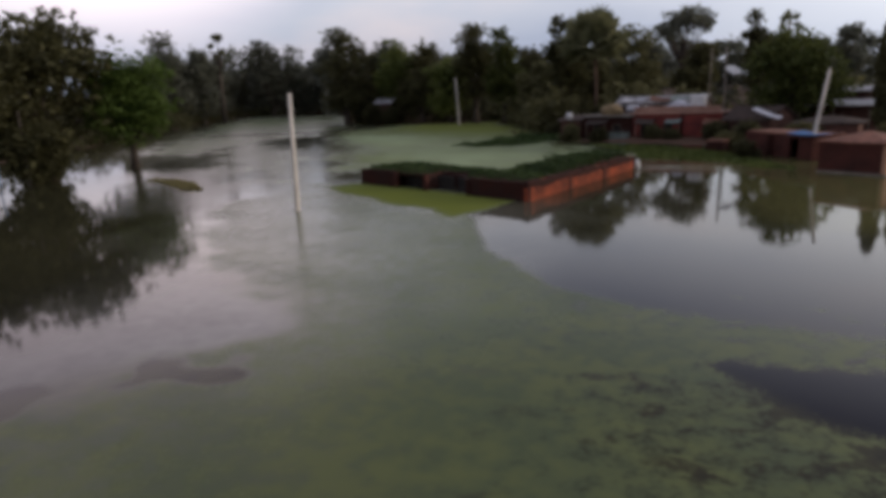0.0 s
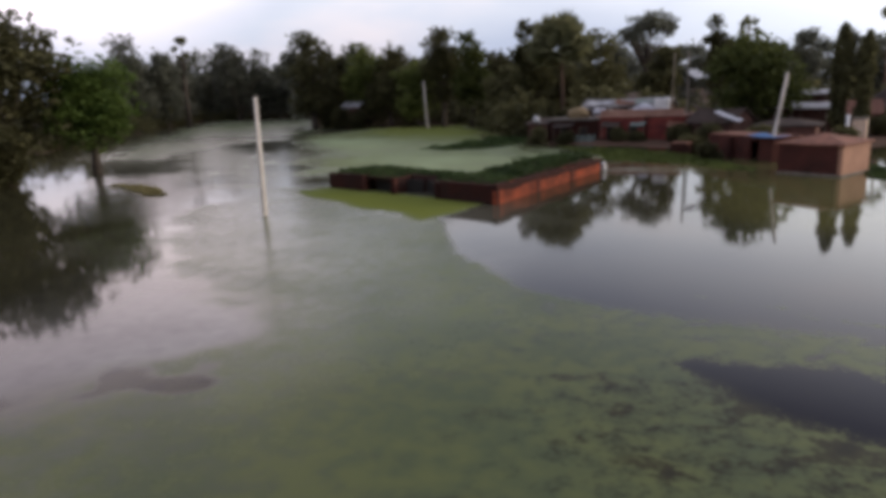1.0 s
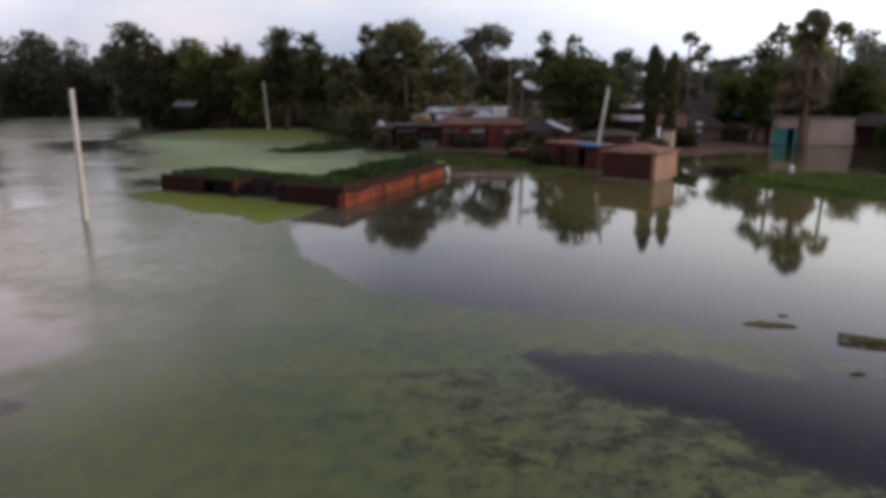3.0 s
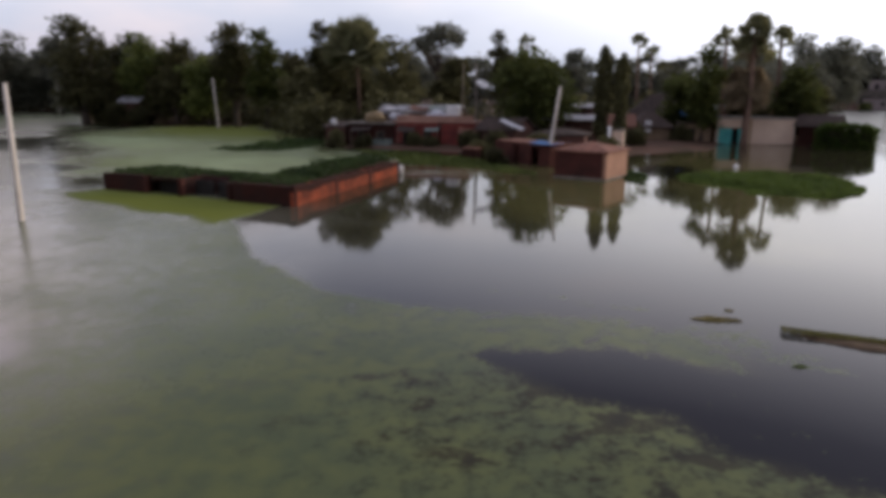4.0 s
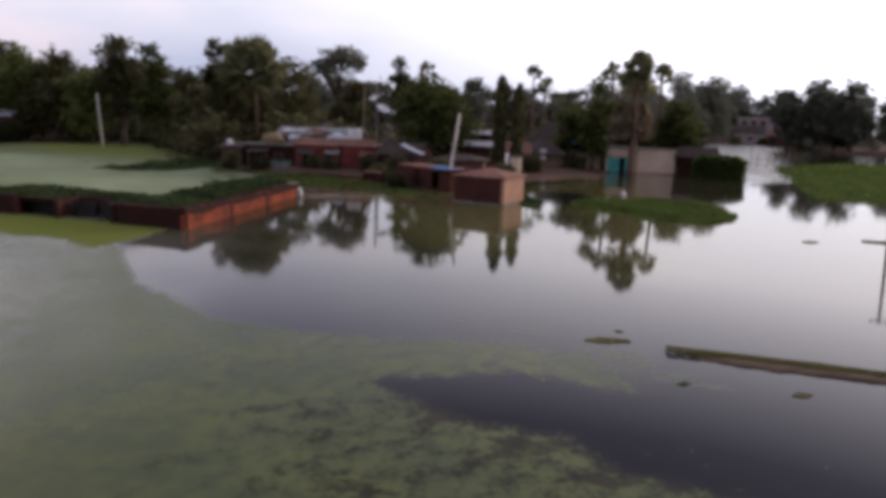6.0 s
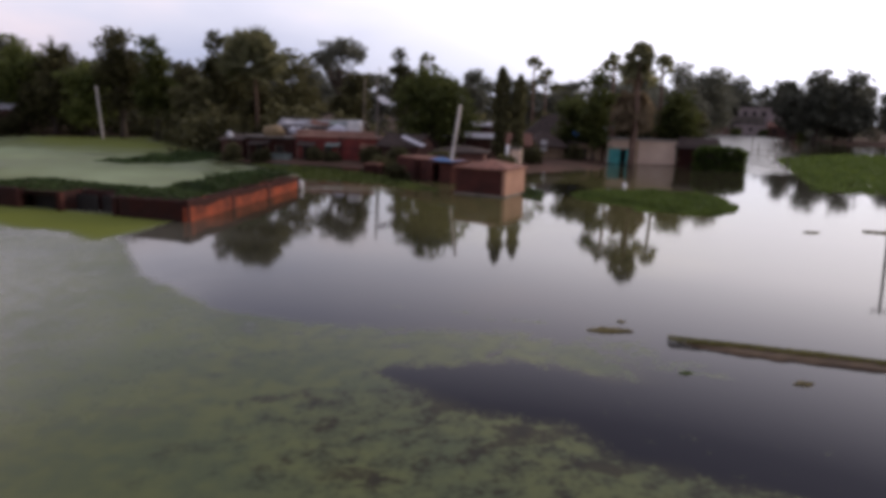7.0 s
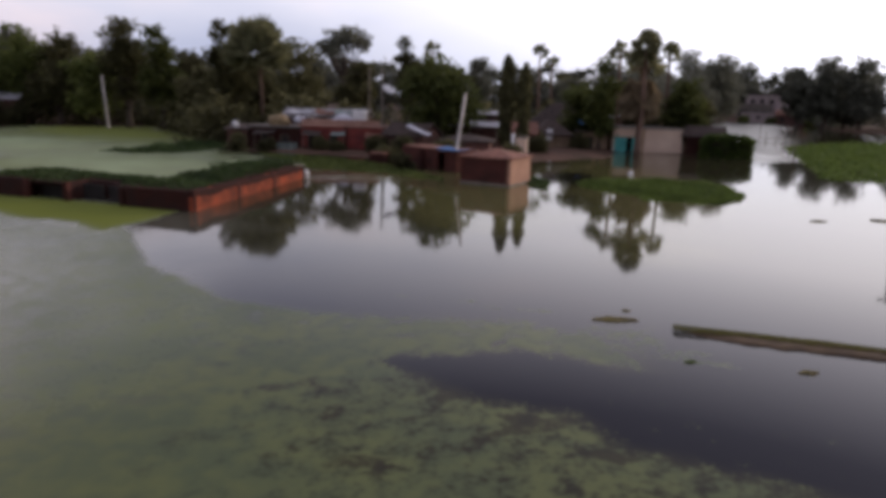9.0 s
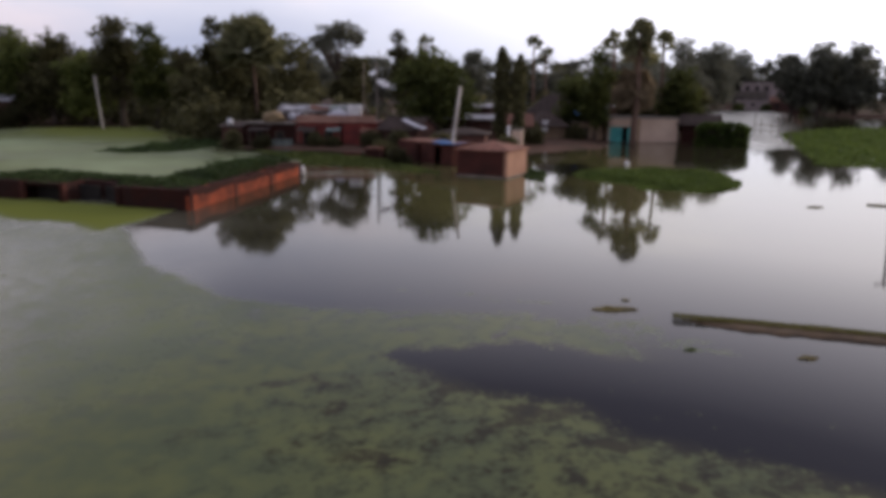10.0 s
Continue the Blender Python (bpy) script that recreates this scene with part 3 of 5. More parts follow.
def land_height(P):
    s = np.max([signed(P, L) for L in (LAND_VILLAGE, LAND_RIGHT, LAND_LEFT)], 0) + wobble(P, 0.35) * 0.8
    z = np.where(s > 0, 0.55 * (1 - np.exp(-np.clip(s, 0, 200) / 5.0)), np.maximum(-1.6, s * 0.22))
    z += np.where(s > 2, wobble(P, 0.5, 2) * 0.12, 0)
    # raised bank under the far houses, and the bank on which the camera stands
    z += 2.6 * np.exp(-(((P[:, 0] - 218) / 35) ** 2 + ((P[:, 1] - 268) / 30) ** 2))
    bank = np.clip((4.6 - P[:, 1]) / 3.9, 0, 1) * np.exp(-np.clip(np.abs(P[:, 0]) - 30, 0, 99) / 8)
    return np.maximum(z, -1.6 + 6.0 * bank)


def make_ground():
    radii = np.concatenate([[0.05], np.geomspace(1.0, 400, 190), np.geomspace(430, 4800, 14)])
    ang = np.linspace(0, 2 * math.pi, 420, endpoint=False)
    P, f = polar_grid(radii, ang)
    z = land_height(P)
    ob = link_mesh("ground", np.column_stack([P, z]).tolist(), f.tolist(), M["ground"], smooth=True)
    tagged(ob, "low muddy banks with rough grass round the flood", "ground", kind="structure")


WEED_MAIN = [(-6.3, 31.5), (-4.5, 24.6), (-1.6, 20.1), (1.4, 18.1), (4.4, 17.0), (6.4, 16.4), (8.3, 15.0), (8.3, 12.0), (9.5, 7), (10, 3), (-14, 3), (-13.4, 9.4), (-11.8, 12.2), (-9.7, 13.8),
             (-8.4, 15.4), (-9.6, 16.8), (-13, 18.8), (-18, 24), (-23, 33), (-22, 43), (-12, 36)]
OPEN_POOL = [(2.4, 14.4), (4.0, 14.4), (5.8, 14.35), (7.4, 13.0), (9.2, 12.4), (16, 9), (14, 4), (8.6, 7.5), (7.2, 8.5), (5.8, 9.6), (5.3, 11.0), (3.7, 12.2)]
FILM_LEFT = [(-6.5, 30), (-9, 45), (-20, 48), (-30, 70), (-60, 105), (-120, 250), (-160, 270), (-95, 150), (-60, 88), (-36, 52), (-21, 36), (-10, 17)]
WEED_SLAB = [(-18.8, 41.6), (-16.6, 38.8), (-14.2, 36.8), (-11.7, 34.6), (-9.2, 33.2), (-7.6, 31.0), (-6.4, 32.6), (-4.8, 36.2), (-17, 43.8)]
WEED_BEHIND = [(-34, 70), (-20, 47.5), (-4, 46), (1, 52), (3, 60), (-5, 76), (-9, 92), (-13, 104), (-21, 128), (-40, 124), (-46, 108)]
WEED_FRESH = [(-34, 101), (-8, 88), (-7, 100), (-12, 110), (-21, 131), (-41, 128)]
WEED_FRONT = [(2.5, 62), (1.8, 56.5), (5, 54.5), (9, 50.5), (9.4, 44), (10.4, 36), (11.4, 31.8), (15, 32), (16, 37.5), (19.5, 43.5), (20, 50), (12, 56), (5, 68)]
WEED_PALM = [(21, 45), (19, 37), (18, 30), (20, 27), (24, 28), (26, 34), (30, 36), (33, 44), (26, 50)]
LILY_OPEN = [(-10.6, 12.4), (-8.4, 13.1), (-7.6, 12.7), (-7.7, 11.7), (-9.3, 11.7), (-10.3, 11.9)]

CHANNEL_MAT = [(-60, 72), (-47, 59), (-36, 55), (-46, 76), (-46, 92), (-40, 102), (-30, 92), (-27, 72), (-34, 72), (-44, 106), (-47, 130), (-78, 205), (-112, 212), (-118, 190), (-101, 150), (-78, 106)]
SILT_FRONT = [(2.5, 62), (1.8, 55), (5, 52), (6.5, 44), (6.5, 33), (8, 28), (12, 27), (15.5, 31), (17, 37.5), (20, 43.5), (20, 52), (12, 57), (5, 68)]
SILT_PALM = [(21, 48), (18.5, 38), (15.5, 30), (13.5, 23), (17.5, 22.5), (22, 27), (27, 34), (31, 37), (34, 44), (34, 60), (42, 76), (30, 66), (22, 56)]
DARK_LEADS = [(-44, 92), (-30, 78), (-25, 68), (-29, 67), (-38, 76), (-52, 92)]
CLEAR_LEAD = [(21.5, 50.5), (20.5, 46.5), (22.0, 44.5), (25.5, 49.5), (26.5, 54), (23.5, 54)]
SCRAPS = [(6.2, 15.6), (8.4, 16.6), (9.6, 15.4), (10.0, 13.6), (9.6, 12.6), (8.2, 13.6), (6.6, 14.6)]
STREAKS = (((3.4, 19.6), (6.2, 18.2), 0.10), ((5.4, 18.1), (7.6, 17.2), 0.07), ((8.9, 13.6), (10.4, 12.4), 0.06))
MILKY = [(-5.5, 33), (-4.2, 23), (-3.5, 17), (-7, 14), (-11, 19), (-18, 28), (-23, 36), (-20, 44), (-11, 36)]
LILY_EDGE = [(-10.3, 11.5), (-10.6, 11.0), (-11.7, 10.4), (-12.0, 9.6), (-13.4, 9.8), (-13.2, 10.7), (-11.6, 11.2)]


def make_water():
    fine = np.linspace(radians(-58), radians(62), 470)
    rest = np.linspace(radians(62), radians(302), 50)[1:-1]
    radii = np.concatenate([[0.3], np.geomspace(2.5, 6.5, 12)[:-1], np.geomspace(6.5, 150, 300), np.geomspace(160, 4800, 24)])
    P, f = polar_grid(radii, np.concatenate([fine, rest]))
    w1, w2 = wobble(P, 0.9, 1), wobble(P, 2.4, 3)
    E = lambda poly, w, a=0.5: soft(signed(P, poly) + (w1 + 0.5 * w2) * a, w)
    near = np.hypot(P[:, 0], P[:, 1])
    left = np.clip((P[:, 0] + 7 + 0.25 * P[:, 1]) / 8, 0, 1)     # 0 on the ragged left side, 1 in the middle
    c = 0.80 * (left * E(WEED_MAIN, 0.5, 0.12) + (1 - left) * E(WEED_MAIN, 1.5, 0.9)) * (0.80 + 0.20 * left)
    c *= 1 - 0.28 * E(MILKY, 4, 1.2)
    c -= 0.20 * soft(3.6 + 1.4 * w1 - np.abs(signed(P, OPEN_POOL)), 3.0) * (P[:, 1] < 13.5)
    c = np.maximum(c, 0.58 * E(FILM_LEFT, 7, 1.5))
    c = np.maximum(c, 1.15 * E(WEED_SLAB, 0.6, 0.2))
    c = np.maximum(c, 1.0 * E(WEED_BEHIND, 9, 2.0) * (0.9 + 0.2 * wobble(P, 0.16, 8)))
    c = np.maximum(c, 0.36 * E(WEED_FRONT, 2.0, 0.8))
    murk = np.maximum.reduce([E(SILT_FRONT, 3.0, 0.8), E(SILT_PALM, 4.0, 1.0), 0.42 * E(WEED_MAIN, 1.0, 0.2) * (1 - E(OPEN_POOL, 0.4, 0.2)), 0.3 * soft(near - 24, 10)])
    ripple = np.maximum(E([(52, 66), (60, 72), (66, 92), (80, 118), (104, 150), (188, 262), (190, 215), (120, 135), (84, 94), (60, 66)], 5, 1),
                        0.7 * E([(-41, 50), (-36, 53), (-28, 43), (-22, 32), (-26, 31), (-34, 41)], 4, 1.0))
    murk = murk * (1 - 0.9 * E(CLEAR_LEAD, 1.0, 0.3))
    chan = E(CHANNEL_MAT, 7, 2.5)
    c = np.maximum(c, 0.72 * chan * (0.85 + 0.45 * wobble(P, 0.1, 14)))
    c *= 1 - 0.35 * E(DARK_LEADS, 7, 2.0)
    c = np.maximum(c, 0.50 * E(SCRAPS, 0.8, 0.35))
    for a_, b_, w_ in STREAKS:
        ab = np.subtract(b_, a_)
        u_ = np.clip(((P - a_) @ ab) / (ab @ ab), 0, 1)
        c = np.maximum(c, 0.62 * soft(w_ * (1 + 0.9 * w2) - np.linalg.norm(P - a_ - u_[:, None] * ab, axis=1), 0.10))
    # torn edge along the pool, with loose scraps
    c *= 1 - E(OPEN_POOL, 0.5, 0.25)
    w3 = wobble(P, 3.0, 18)
    gaps = np.maximum(soft(signed(P, LILY_OPEN) + 0.42 * w3 + 0.25 * w2 - 0.08, 0.22), soft(signed(P, LILY_EDGE) + 0.42 * w3 + 0.2 * w1 - 0.05, 0.25))
    c *= 1 - gaps
    c *= 1 + 0.06 * w2
    torn = np.maximum(np.clip((P[:, 0] + 5 - 0.05 * P[:, 1]) / 8, 0.05, 1) * np.clip((30 - near) / 12, 0.25, 1), 0.5 * E(WEED_SLAB, 1, 0.3))
    scum = np.maximum.reduce([0.85 * E(FILM_LEFT, 9, 2), 0.85 * E([(-6, 31), (-4, 18), (-5, 4), (-12, 6), (-13, 18), (-19, 30), (-22, 44)], 5, 1),
                              0.9 * E([(2.0, 50.8), (6, 52.8), (9.5, 50.8), (9, 48.6), (4, 49.6)], 1.2, 0.3)])
    scum = np.maximum(scum, 0.55 * chan)
    scum *= (0.75 + 0.25 * wobble(P, 0.12, 4)) * (1 - gaps)
    pale = E([(-30, 68), (-19, 48), (-4, 47), (0.5, 53), (1, 60), (-6, 72), (-16, 88), (-34, 98), (-44, 100)], 9, 2.0) * (0.7 + 0.4 * wobble(P, 0.2, 12) + 0.2 * w1)
    pale = np.maximum.reduce([pale, 0.16 * chan, 0.30 * E(MILKY, 4, 1.0) * (1 - gaps) * (1 - E(WEED_SLAB, 0.8, 0.2))])
    pale = np.clip(np.maximum(pale, 0.30 * E(WEED_BEHIND, 5, 1)) * (1 - 0.75 * E(WEED_FRESH, 7, 2)), 0, 1)
    fresh = np.maximum.reduce([1.0 * E(WEED_FRESH, 6, 2), 0.75 * E(WEED_BEHIND, 6, 2) * np.clip(0.3 + 0.9 * wobble(P, 0.22, 13), 0, 1), 1.0 * E(WEED_SLAB, 0.8, 0.2), 0.30 * E(WEED_BEHIND, 6, 2)])
    ob = link_mesh("water", np.column_stack([P, np.zeros(len(P))]).tolist(), f.tolist(), M["water"], smooth=True)
    for nm, arr in (("cover", c), ("fresh", fresh), ("pale", pale), ("scum", scum), ("torn", torn), ("murk", murk), ("ripple", ripple)):
        at = ob.data.attributes.new(nm, "FLOAT", "POINT")
        at.data.foreach_set("value", arr.astype(np.float32))
    tagged(ob, "still brown flood water with drifts of green duckweed", "water", kind="structure")


make_ground()
make_water()


# ---- houses ----
def wall(bm, p, q, h, th=0.25, z0=-0.6, openings=()):
    """A wall from p to q (plan), with openings (from, to, bottom, top) along its length that go right through."""
    p, q = Vector((*p, 0)), Vector((*q, 0))
    d = q - p
    L = d.length
    m = Matrix.Translation(p) @ Matrix.Rotation(math.atan2(d.y, d.x), 4, "Z")
    cells, u = [], 0.0
    for a, b, lo, hi in sorted(openings):
        cells.append((u, a, z0, h))
        if lo > z0:
            cells.append((a, b, z0, lo))
        if hi < h:
            cells.append((a, b, hi, h))
        u = b
    cells.append((u, L, z0, h))
    for a, b, lo, hi in cells:
        if b - a > 0.01:
            bmesh.ops.create_cube(bm, size=1, matrix=m @ Matrix.Translation(((a + b) / 2, th / 2, (lo + hi) / 2)) @ Matrix.Diagonal((b - a, th, hi - lo, 1)))


def frame_of(p, q, z=0.0):
    """Pose with x along the front from p to q, y to the back."""
    d = Vector((q[0] - p[0], q[1] - p[1], 0))
    return Matrix.Translation((p[0], p[1], z)) @ Matrix.Rotation(math.atan2(d.y, d.x), 4, "Z"), d.length


def gable(w, d, eave, ridge, over=0.35, th=0.12, ridge_y=None):
    """Two roof slopes with the ridge along x."""
    bm = bmesh.new()
    ry = d / 2 if ridge_y is None else ridge_y
    prof = [(-over, eave - (ridge - eave) * over / ry), (ry, ridge), (d + over, eave - (ridge - eave) * over / max(0.1, d - ry))]
    rows = []
    n = max(4, int(w / 0.7))
    for i in range(n + 1):
        x = -over + (w + 2 * over) * i / n
        sag = -0.06 * math.sin(math.pi * i / n) + random.uniform(-0.025, 0.025)
        rows.append([[bm.verts.new((x, y, z + sag + dz)) for y, z in prof] for dz in (0, -th)])
    for a, b in zip(rows, rows[1:]):
        for k in (0, 1):
            bm.faces.new((a[0][k], b[0][k], b[0][k + 1], a[0][k + 1]))
            bm.faces.new((a[1][k + 1], b[1][k + 1], b[1][k], a[1][k]))
        for k in (0, 2):
            bm.faces.new((a[0][k], a[1][k], b[1][k], b[0][k]))
    for e in (rows[0], rows[-1]):
        for k in (0, 1):
            bm.faces.new((e[0][k], e[0][k + 1], e[1][k + 1], e[1][k]))
    return bm


def hip(w, d, eave, ridge, over=0.3, th=0.12, inset=None):
    bm = bmesh.new()
    i = d / 2 if inset is None else inset
    lo = [(-over, -over), (w + over, -over), (w + over, d + over), (-over, d + over)]
    for dz in (0, -th):
        b = [bm.verts.new((x, y, eave + dz)) for x, y in lo]
        r = [bm.verts.new((min(i, w / 2 - 0.1), d / 2, ridge + dz)), bm.verts.new((max(w - i, w / 2 + 0.1), d / 2, ridge + dz))]
        bm.faces.new((b[0], b[1], r[1], r[0]))
        bm.faces.new((b[1], b[2], r[1]))
        bm.faces.new((b[2], b[3], r[0], r[1]))
        bm.faces.new((b[3], b[0], r[0]))
        if dz == 0:
            first = b
        else:
            for k in range(4):
                bm.faces.new((first[k], first[(k + 1) % 4], b[(k + 1) % 4], b[k]))
    bmesh.ops.subdivide_edges(bm, edges=bm.edges[:], cuts=3, use_grid_fill=True)
    for v in bm.verts:
        v.co.z += noise.noise(v.co * 0.9) * 0.06
    return bm


def four_walls(w, d, h, openings=(), th=0.25, z0=-0.8, back=()):
    bm = bmesh.new()
    wall(bm, (0, 0), (w, 0), h, th, z0, openings)
    wall(bm, (w, d), (0, d), h, th, z0, back)
    wall(bm, (w, th), (w, d - th), h, th, z0)
    wall(bm, (0, d - th), (0, th), h, th, z0)
    bmesh.ops.remove_doubles(bm, verts=bm.verts[:], dist=0.002)
    return bm


def gable_end(x, d, eave, ridge, th=0.2):
    bm = bmesh.new()
    a = [bm.verts.new((x, y, z)) for y, z in ((0, eave), (d, eave), (d / 2, ridge - 0.13))]
    b = [bm.verts.new((x + th, y, z)) for y, z in ((0, eave), (d, eave), (d / 2, ridge - 0.13))]
    bm.faces.new(a)
    bm.faces.new(b[::-1])
    for k in range(3):
        bm.faces.new((a[k], a[(k + 1) % 3], b[(k + 1) % 3], b[k]))
    return bm


def house(name, p, q, depth, eave, label, walls="mud", roof="flat", roof_mat="concrete", ridge=None, openings=(), z=0.0, over=0.35, group="", category="house", door_mat="dark"):
    m, w = frame_of(p, q, z)
    t = thing(name, m, label, category, group)
    part("wall", four_walls(w, depth, eave, openings), M[walls], t)
    if roof == "flat":
        part("roof", box((-over, -over, eave + 0.004), (w + over, depth + over, eave + 0.16), 0.03), M[roof_mat], t)
    elif roof == "gable":
        part("roof", gable(w, depth, eave, ridge, over), M[roof_mat], t)
        for x_ in (0.02, w - 0.22):
            part("gable_wall", gable_end(x_, depth, eave, ridge), M[walls], t)
    elif roof == "hip":
        part("roof", hip(w, depth, eave + 0.05, ridge, over), M[roof_mat], t)
    elif roof == "lean":
        bm = bmesh.new()
        vs = [bm.verts.new((x, y, zz + dz)) for dz in (0, -0.06) for x, y, zz in ((-over, -over, eave), (w + over, -over, eave), (w + over, depth + over, ridge), (-over, depth + over, ridge))]
        for fc in ((0, 1, 2, 3), (7, 6, 5, 4), (0, 4, 5, 1), (1, 5, 6, 2), (2, 6, 7, 3), (3, 7, 4, 0)):
            bm.faces.new([vs[i] for i in fc])
        part("roof", bm, M[roof_mat], t)
    for a, b, lo, hi in openings:
        # recessed leaf of the door or shutter, in its frame
        tall = lo < 0.5
        fr = bmesh.new()
        for x0, x1, z0, z1 in ((a, a + 0.07, lo, hi), (b - 0.07, b, lo, hi), (a + 0.07, b - 0.07, hi - 0.07, hi)):
            add_box(fr, (x0, 0.03, z0), (x1, 0.12, z1))
        o = part("door" if tall else "window", fr, M["bamboo"], t)
        part("leaf", box((a + 0.07, 0.15, lo), (b - 0.07, 0.19, hi - 0.07)), M[door_mat], o)
    return t


# half-drowned brick house with weeds on its roof: an L on plan, the front row shallow, the wing long
def drowned_house():
    A, B, C = (-17.0, 43.3), (-4.28, 35.5), (1.75, 50.0)     # waterline: far end of the front, near corner, end of the wing
    t = thing("drowned_house", pose(*B, 0), "half-drowned red brick house with a weedy flat roof", "house")
    o = Vector((*B, 0))
    a, c = Vector((*A, 0)) - o, Vector((*C, 0)) - o
    af, cf = a.normalized(), c.normalized()
    H = 1.06
    P = lambda u, v: (af * u + cf * v).to_2d()       # u along the front from the near corner, v along the wing
    LF, LC = a.length, c.length
    n_in = 0.28

    def run(bm, s, e, h, th=0.26):
        wall(bm, s, e, h, th, -1.7)

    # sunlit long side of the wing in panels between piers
    rr = random.Random(17)
    marks = [0.0, 5.0, 10.2, LC]
    for k, (u, v) in enumerate(zip(marks, marks[1:])):
        bm = bmesh.new()
        run(bm, P(0, u + (0.3 if k else 0.0)), P(0, v), H - 0.06 * k)
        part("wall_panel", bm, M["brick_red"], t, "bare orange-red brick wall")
        # weathered upper courses, slightly proud and broken along the top
        x_ = u
        while x_ < v - 0.05:
            e_ = min(v, x_ + rr.uniform(0.5, 1.1))
            bm = bmesh.new()
            wall(bm, P(-0.045, x_), P(-0.045, e_ - 0.004), H + 0.03 - 0.06 * k + rr.uniform(-0.05, 0.05), 0.34, H - 0.36 - 0.05 * k + rr.uniform(-0.07, 0.07))
            x_ = e_
            part("upper_course", bm, M["brick_dark"], t, "blackened upper brick course")
        if k:
            bm = bmesh.new()
            run(bm, P(-0.05, u), P(-0.05, u + 0.3), H + 0.02 - 0.06 * k, 0.36)
            part("pier", bm, M["brick_hut"], t, "mortar-smeared brick pier")
    # front: blind wall by the corner, then recesses with broken piers, then the far room; its shade is in the dark
    # brick colour
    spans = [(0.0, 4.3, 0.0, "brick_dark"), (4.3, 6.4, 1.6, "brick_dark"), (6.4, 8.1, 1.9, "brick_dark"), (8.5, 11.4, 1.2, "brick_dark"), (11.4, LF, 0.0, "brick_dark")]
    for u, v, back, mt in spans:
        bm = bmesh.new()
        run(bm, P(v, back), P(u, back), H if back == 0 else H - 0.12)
        part("wall_panel", bm, M[mt], t, "weathered brick front wall, its shade put into the dark colour")
    for u, back in ((4.3, 1.6), (8.1, 1.9), (11.4, 1.2)):
        bm = bmesh.new()
        run(bm, P(u + 0.14, 0), P(u + 0.14, back), H - 0.05)
        part("cross_wall", bm, M["brick_dark"], t)
    for u in (8.25, 11.2):
        bm = bmesh.new()
        run(bm, P(u + 0.26, 0.0), P(u, 0.0), H - 0.06, 0.3)
        part("pier", bm, M["brick_hut"], t, "broken brown brick pier")
    # openings under the roof edge: dark panels stand in for the shade inside
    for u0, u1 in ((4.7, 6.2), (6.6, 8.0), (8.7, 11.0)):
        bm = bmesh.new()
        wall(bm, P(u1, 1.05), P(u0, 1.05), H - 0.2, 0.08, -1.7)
        part("opening", bm, M["dark"], t, "black panel for the shade inside a doorway drowned to its lintel")
    # hidden sides
    D, WG = 4.6, 4.7
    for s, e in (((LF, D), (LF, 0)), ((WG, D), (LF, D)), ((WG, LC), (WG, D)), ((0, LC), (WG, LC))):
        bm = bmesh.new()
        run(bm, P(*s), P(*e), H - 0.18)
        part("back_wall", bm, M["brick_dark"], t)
    # sagging earth-covered roof, in two fields
    for u0, u1, v0, v1 in ((8.3, LF - 0.1, 0.25, D), (0.25, 5.2, 0.3, D), (5.2, 8.3, 2.2, D), (0.25, WG, D, LC - 0.15)):
        nu, nv = 14, 14
        vs, fs = [], []
        for i in range(nu + 1):
            for j in range(nv + 1):
                p = P(u0 + (u1 - u0) * i / nu, v0 + (v1 - v0) * j / nv)
                sag = 0.16 * noise.noise(Vector((p.x * 0.35, p.y * 0.35, 3.0)))
                vs.append((p.x, p.y, H - 0.10 + sag * 0.6))
        m_ = len(vs)
        vs += [(x, y, z - 0.2) for x, y, z in vs]
        for i in range(nu):
            for j in range(nv):
                q = i * (nv + 1) + j
                fs.append((q, q + 1, q + nv + 2, q + nv + 1))
                fs.append((m_ + q + nv + 1, m_ + q + nv + 2, m_ + q + 1, m_ + q))
        link_mesh("roof", vs, fs, M["ground"], t, "earth-covered sagging flat roof", smooth=True)
    # weeds
    rng = np.random.default_rng(7)
    pts = []
    for n, u0, u1, v0, v1, zz in ((1300, 8.4, LF, 0.35, D, 0.12), (500, 5.2, 8.4, 2.3, D, 0.12), (900, 0.3, 5, 0.4, D, 0.14), (2700, 0.3, WG, D - 0.5, LC - 0.2, 0.35)):
        u, v = rng.uniform(u0, u1, n), rng.uniform(v0, v1, n)
        x = af.x * u + cf.x * v
        y = af.y * u + cf.y * v
        hgt = np.clip(0.5 + 0.6 * wobble(np.stack([x, y], 1), 0.9, 11), 0.08, 1.3) * zz * 2
        pts.append(np.stack([x, y, H - 0.08 + rng.uniform(0, 1, n) * hgt], 1))
    lv, lf = leaf_cards(rng, np.vstack(pts), 0.17, 0.9, 0.4)
    link_mesh("weed_growth", lv.tolist(), lf.tolist(), M["weed_dark"], t, "dense low green weeds")


drowned_house()


def lump(name, c, size, mat, label, category, seed=1, group="", amp=0.25):
    """A soft uneven bundle resting at c (its base)."""
    bm = bmesh.new()
    bmesh.ops.create_icosphere(bm, subdivisions=3, radius=0.5)
    for v in bm.verts:
        v.co *= 1 + amp * noise.noise(v.co * 2.3 + Vector((seed, 0, 0)))
        v.co.z = max(v.co.z, -0.38)
        v.co = Vector((v.co.x * size[0], v.co.y * size[1], (v.co.z + 0.38) * size[2]))
    for f in bm.faces:
        f.smooth = True
    me = bpy.data.meshes.new(name)
    bm.to_mesh(me)
    bm.free()
    me.materials.append(M[mat])
    ob = new(name, me)
    ob.matrix_world = pose(*c, 0, 0, seed * 37 % 180)
    return tagged(ob, label, category, group)


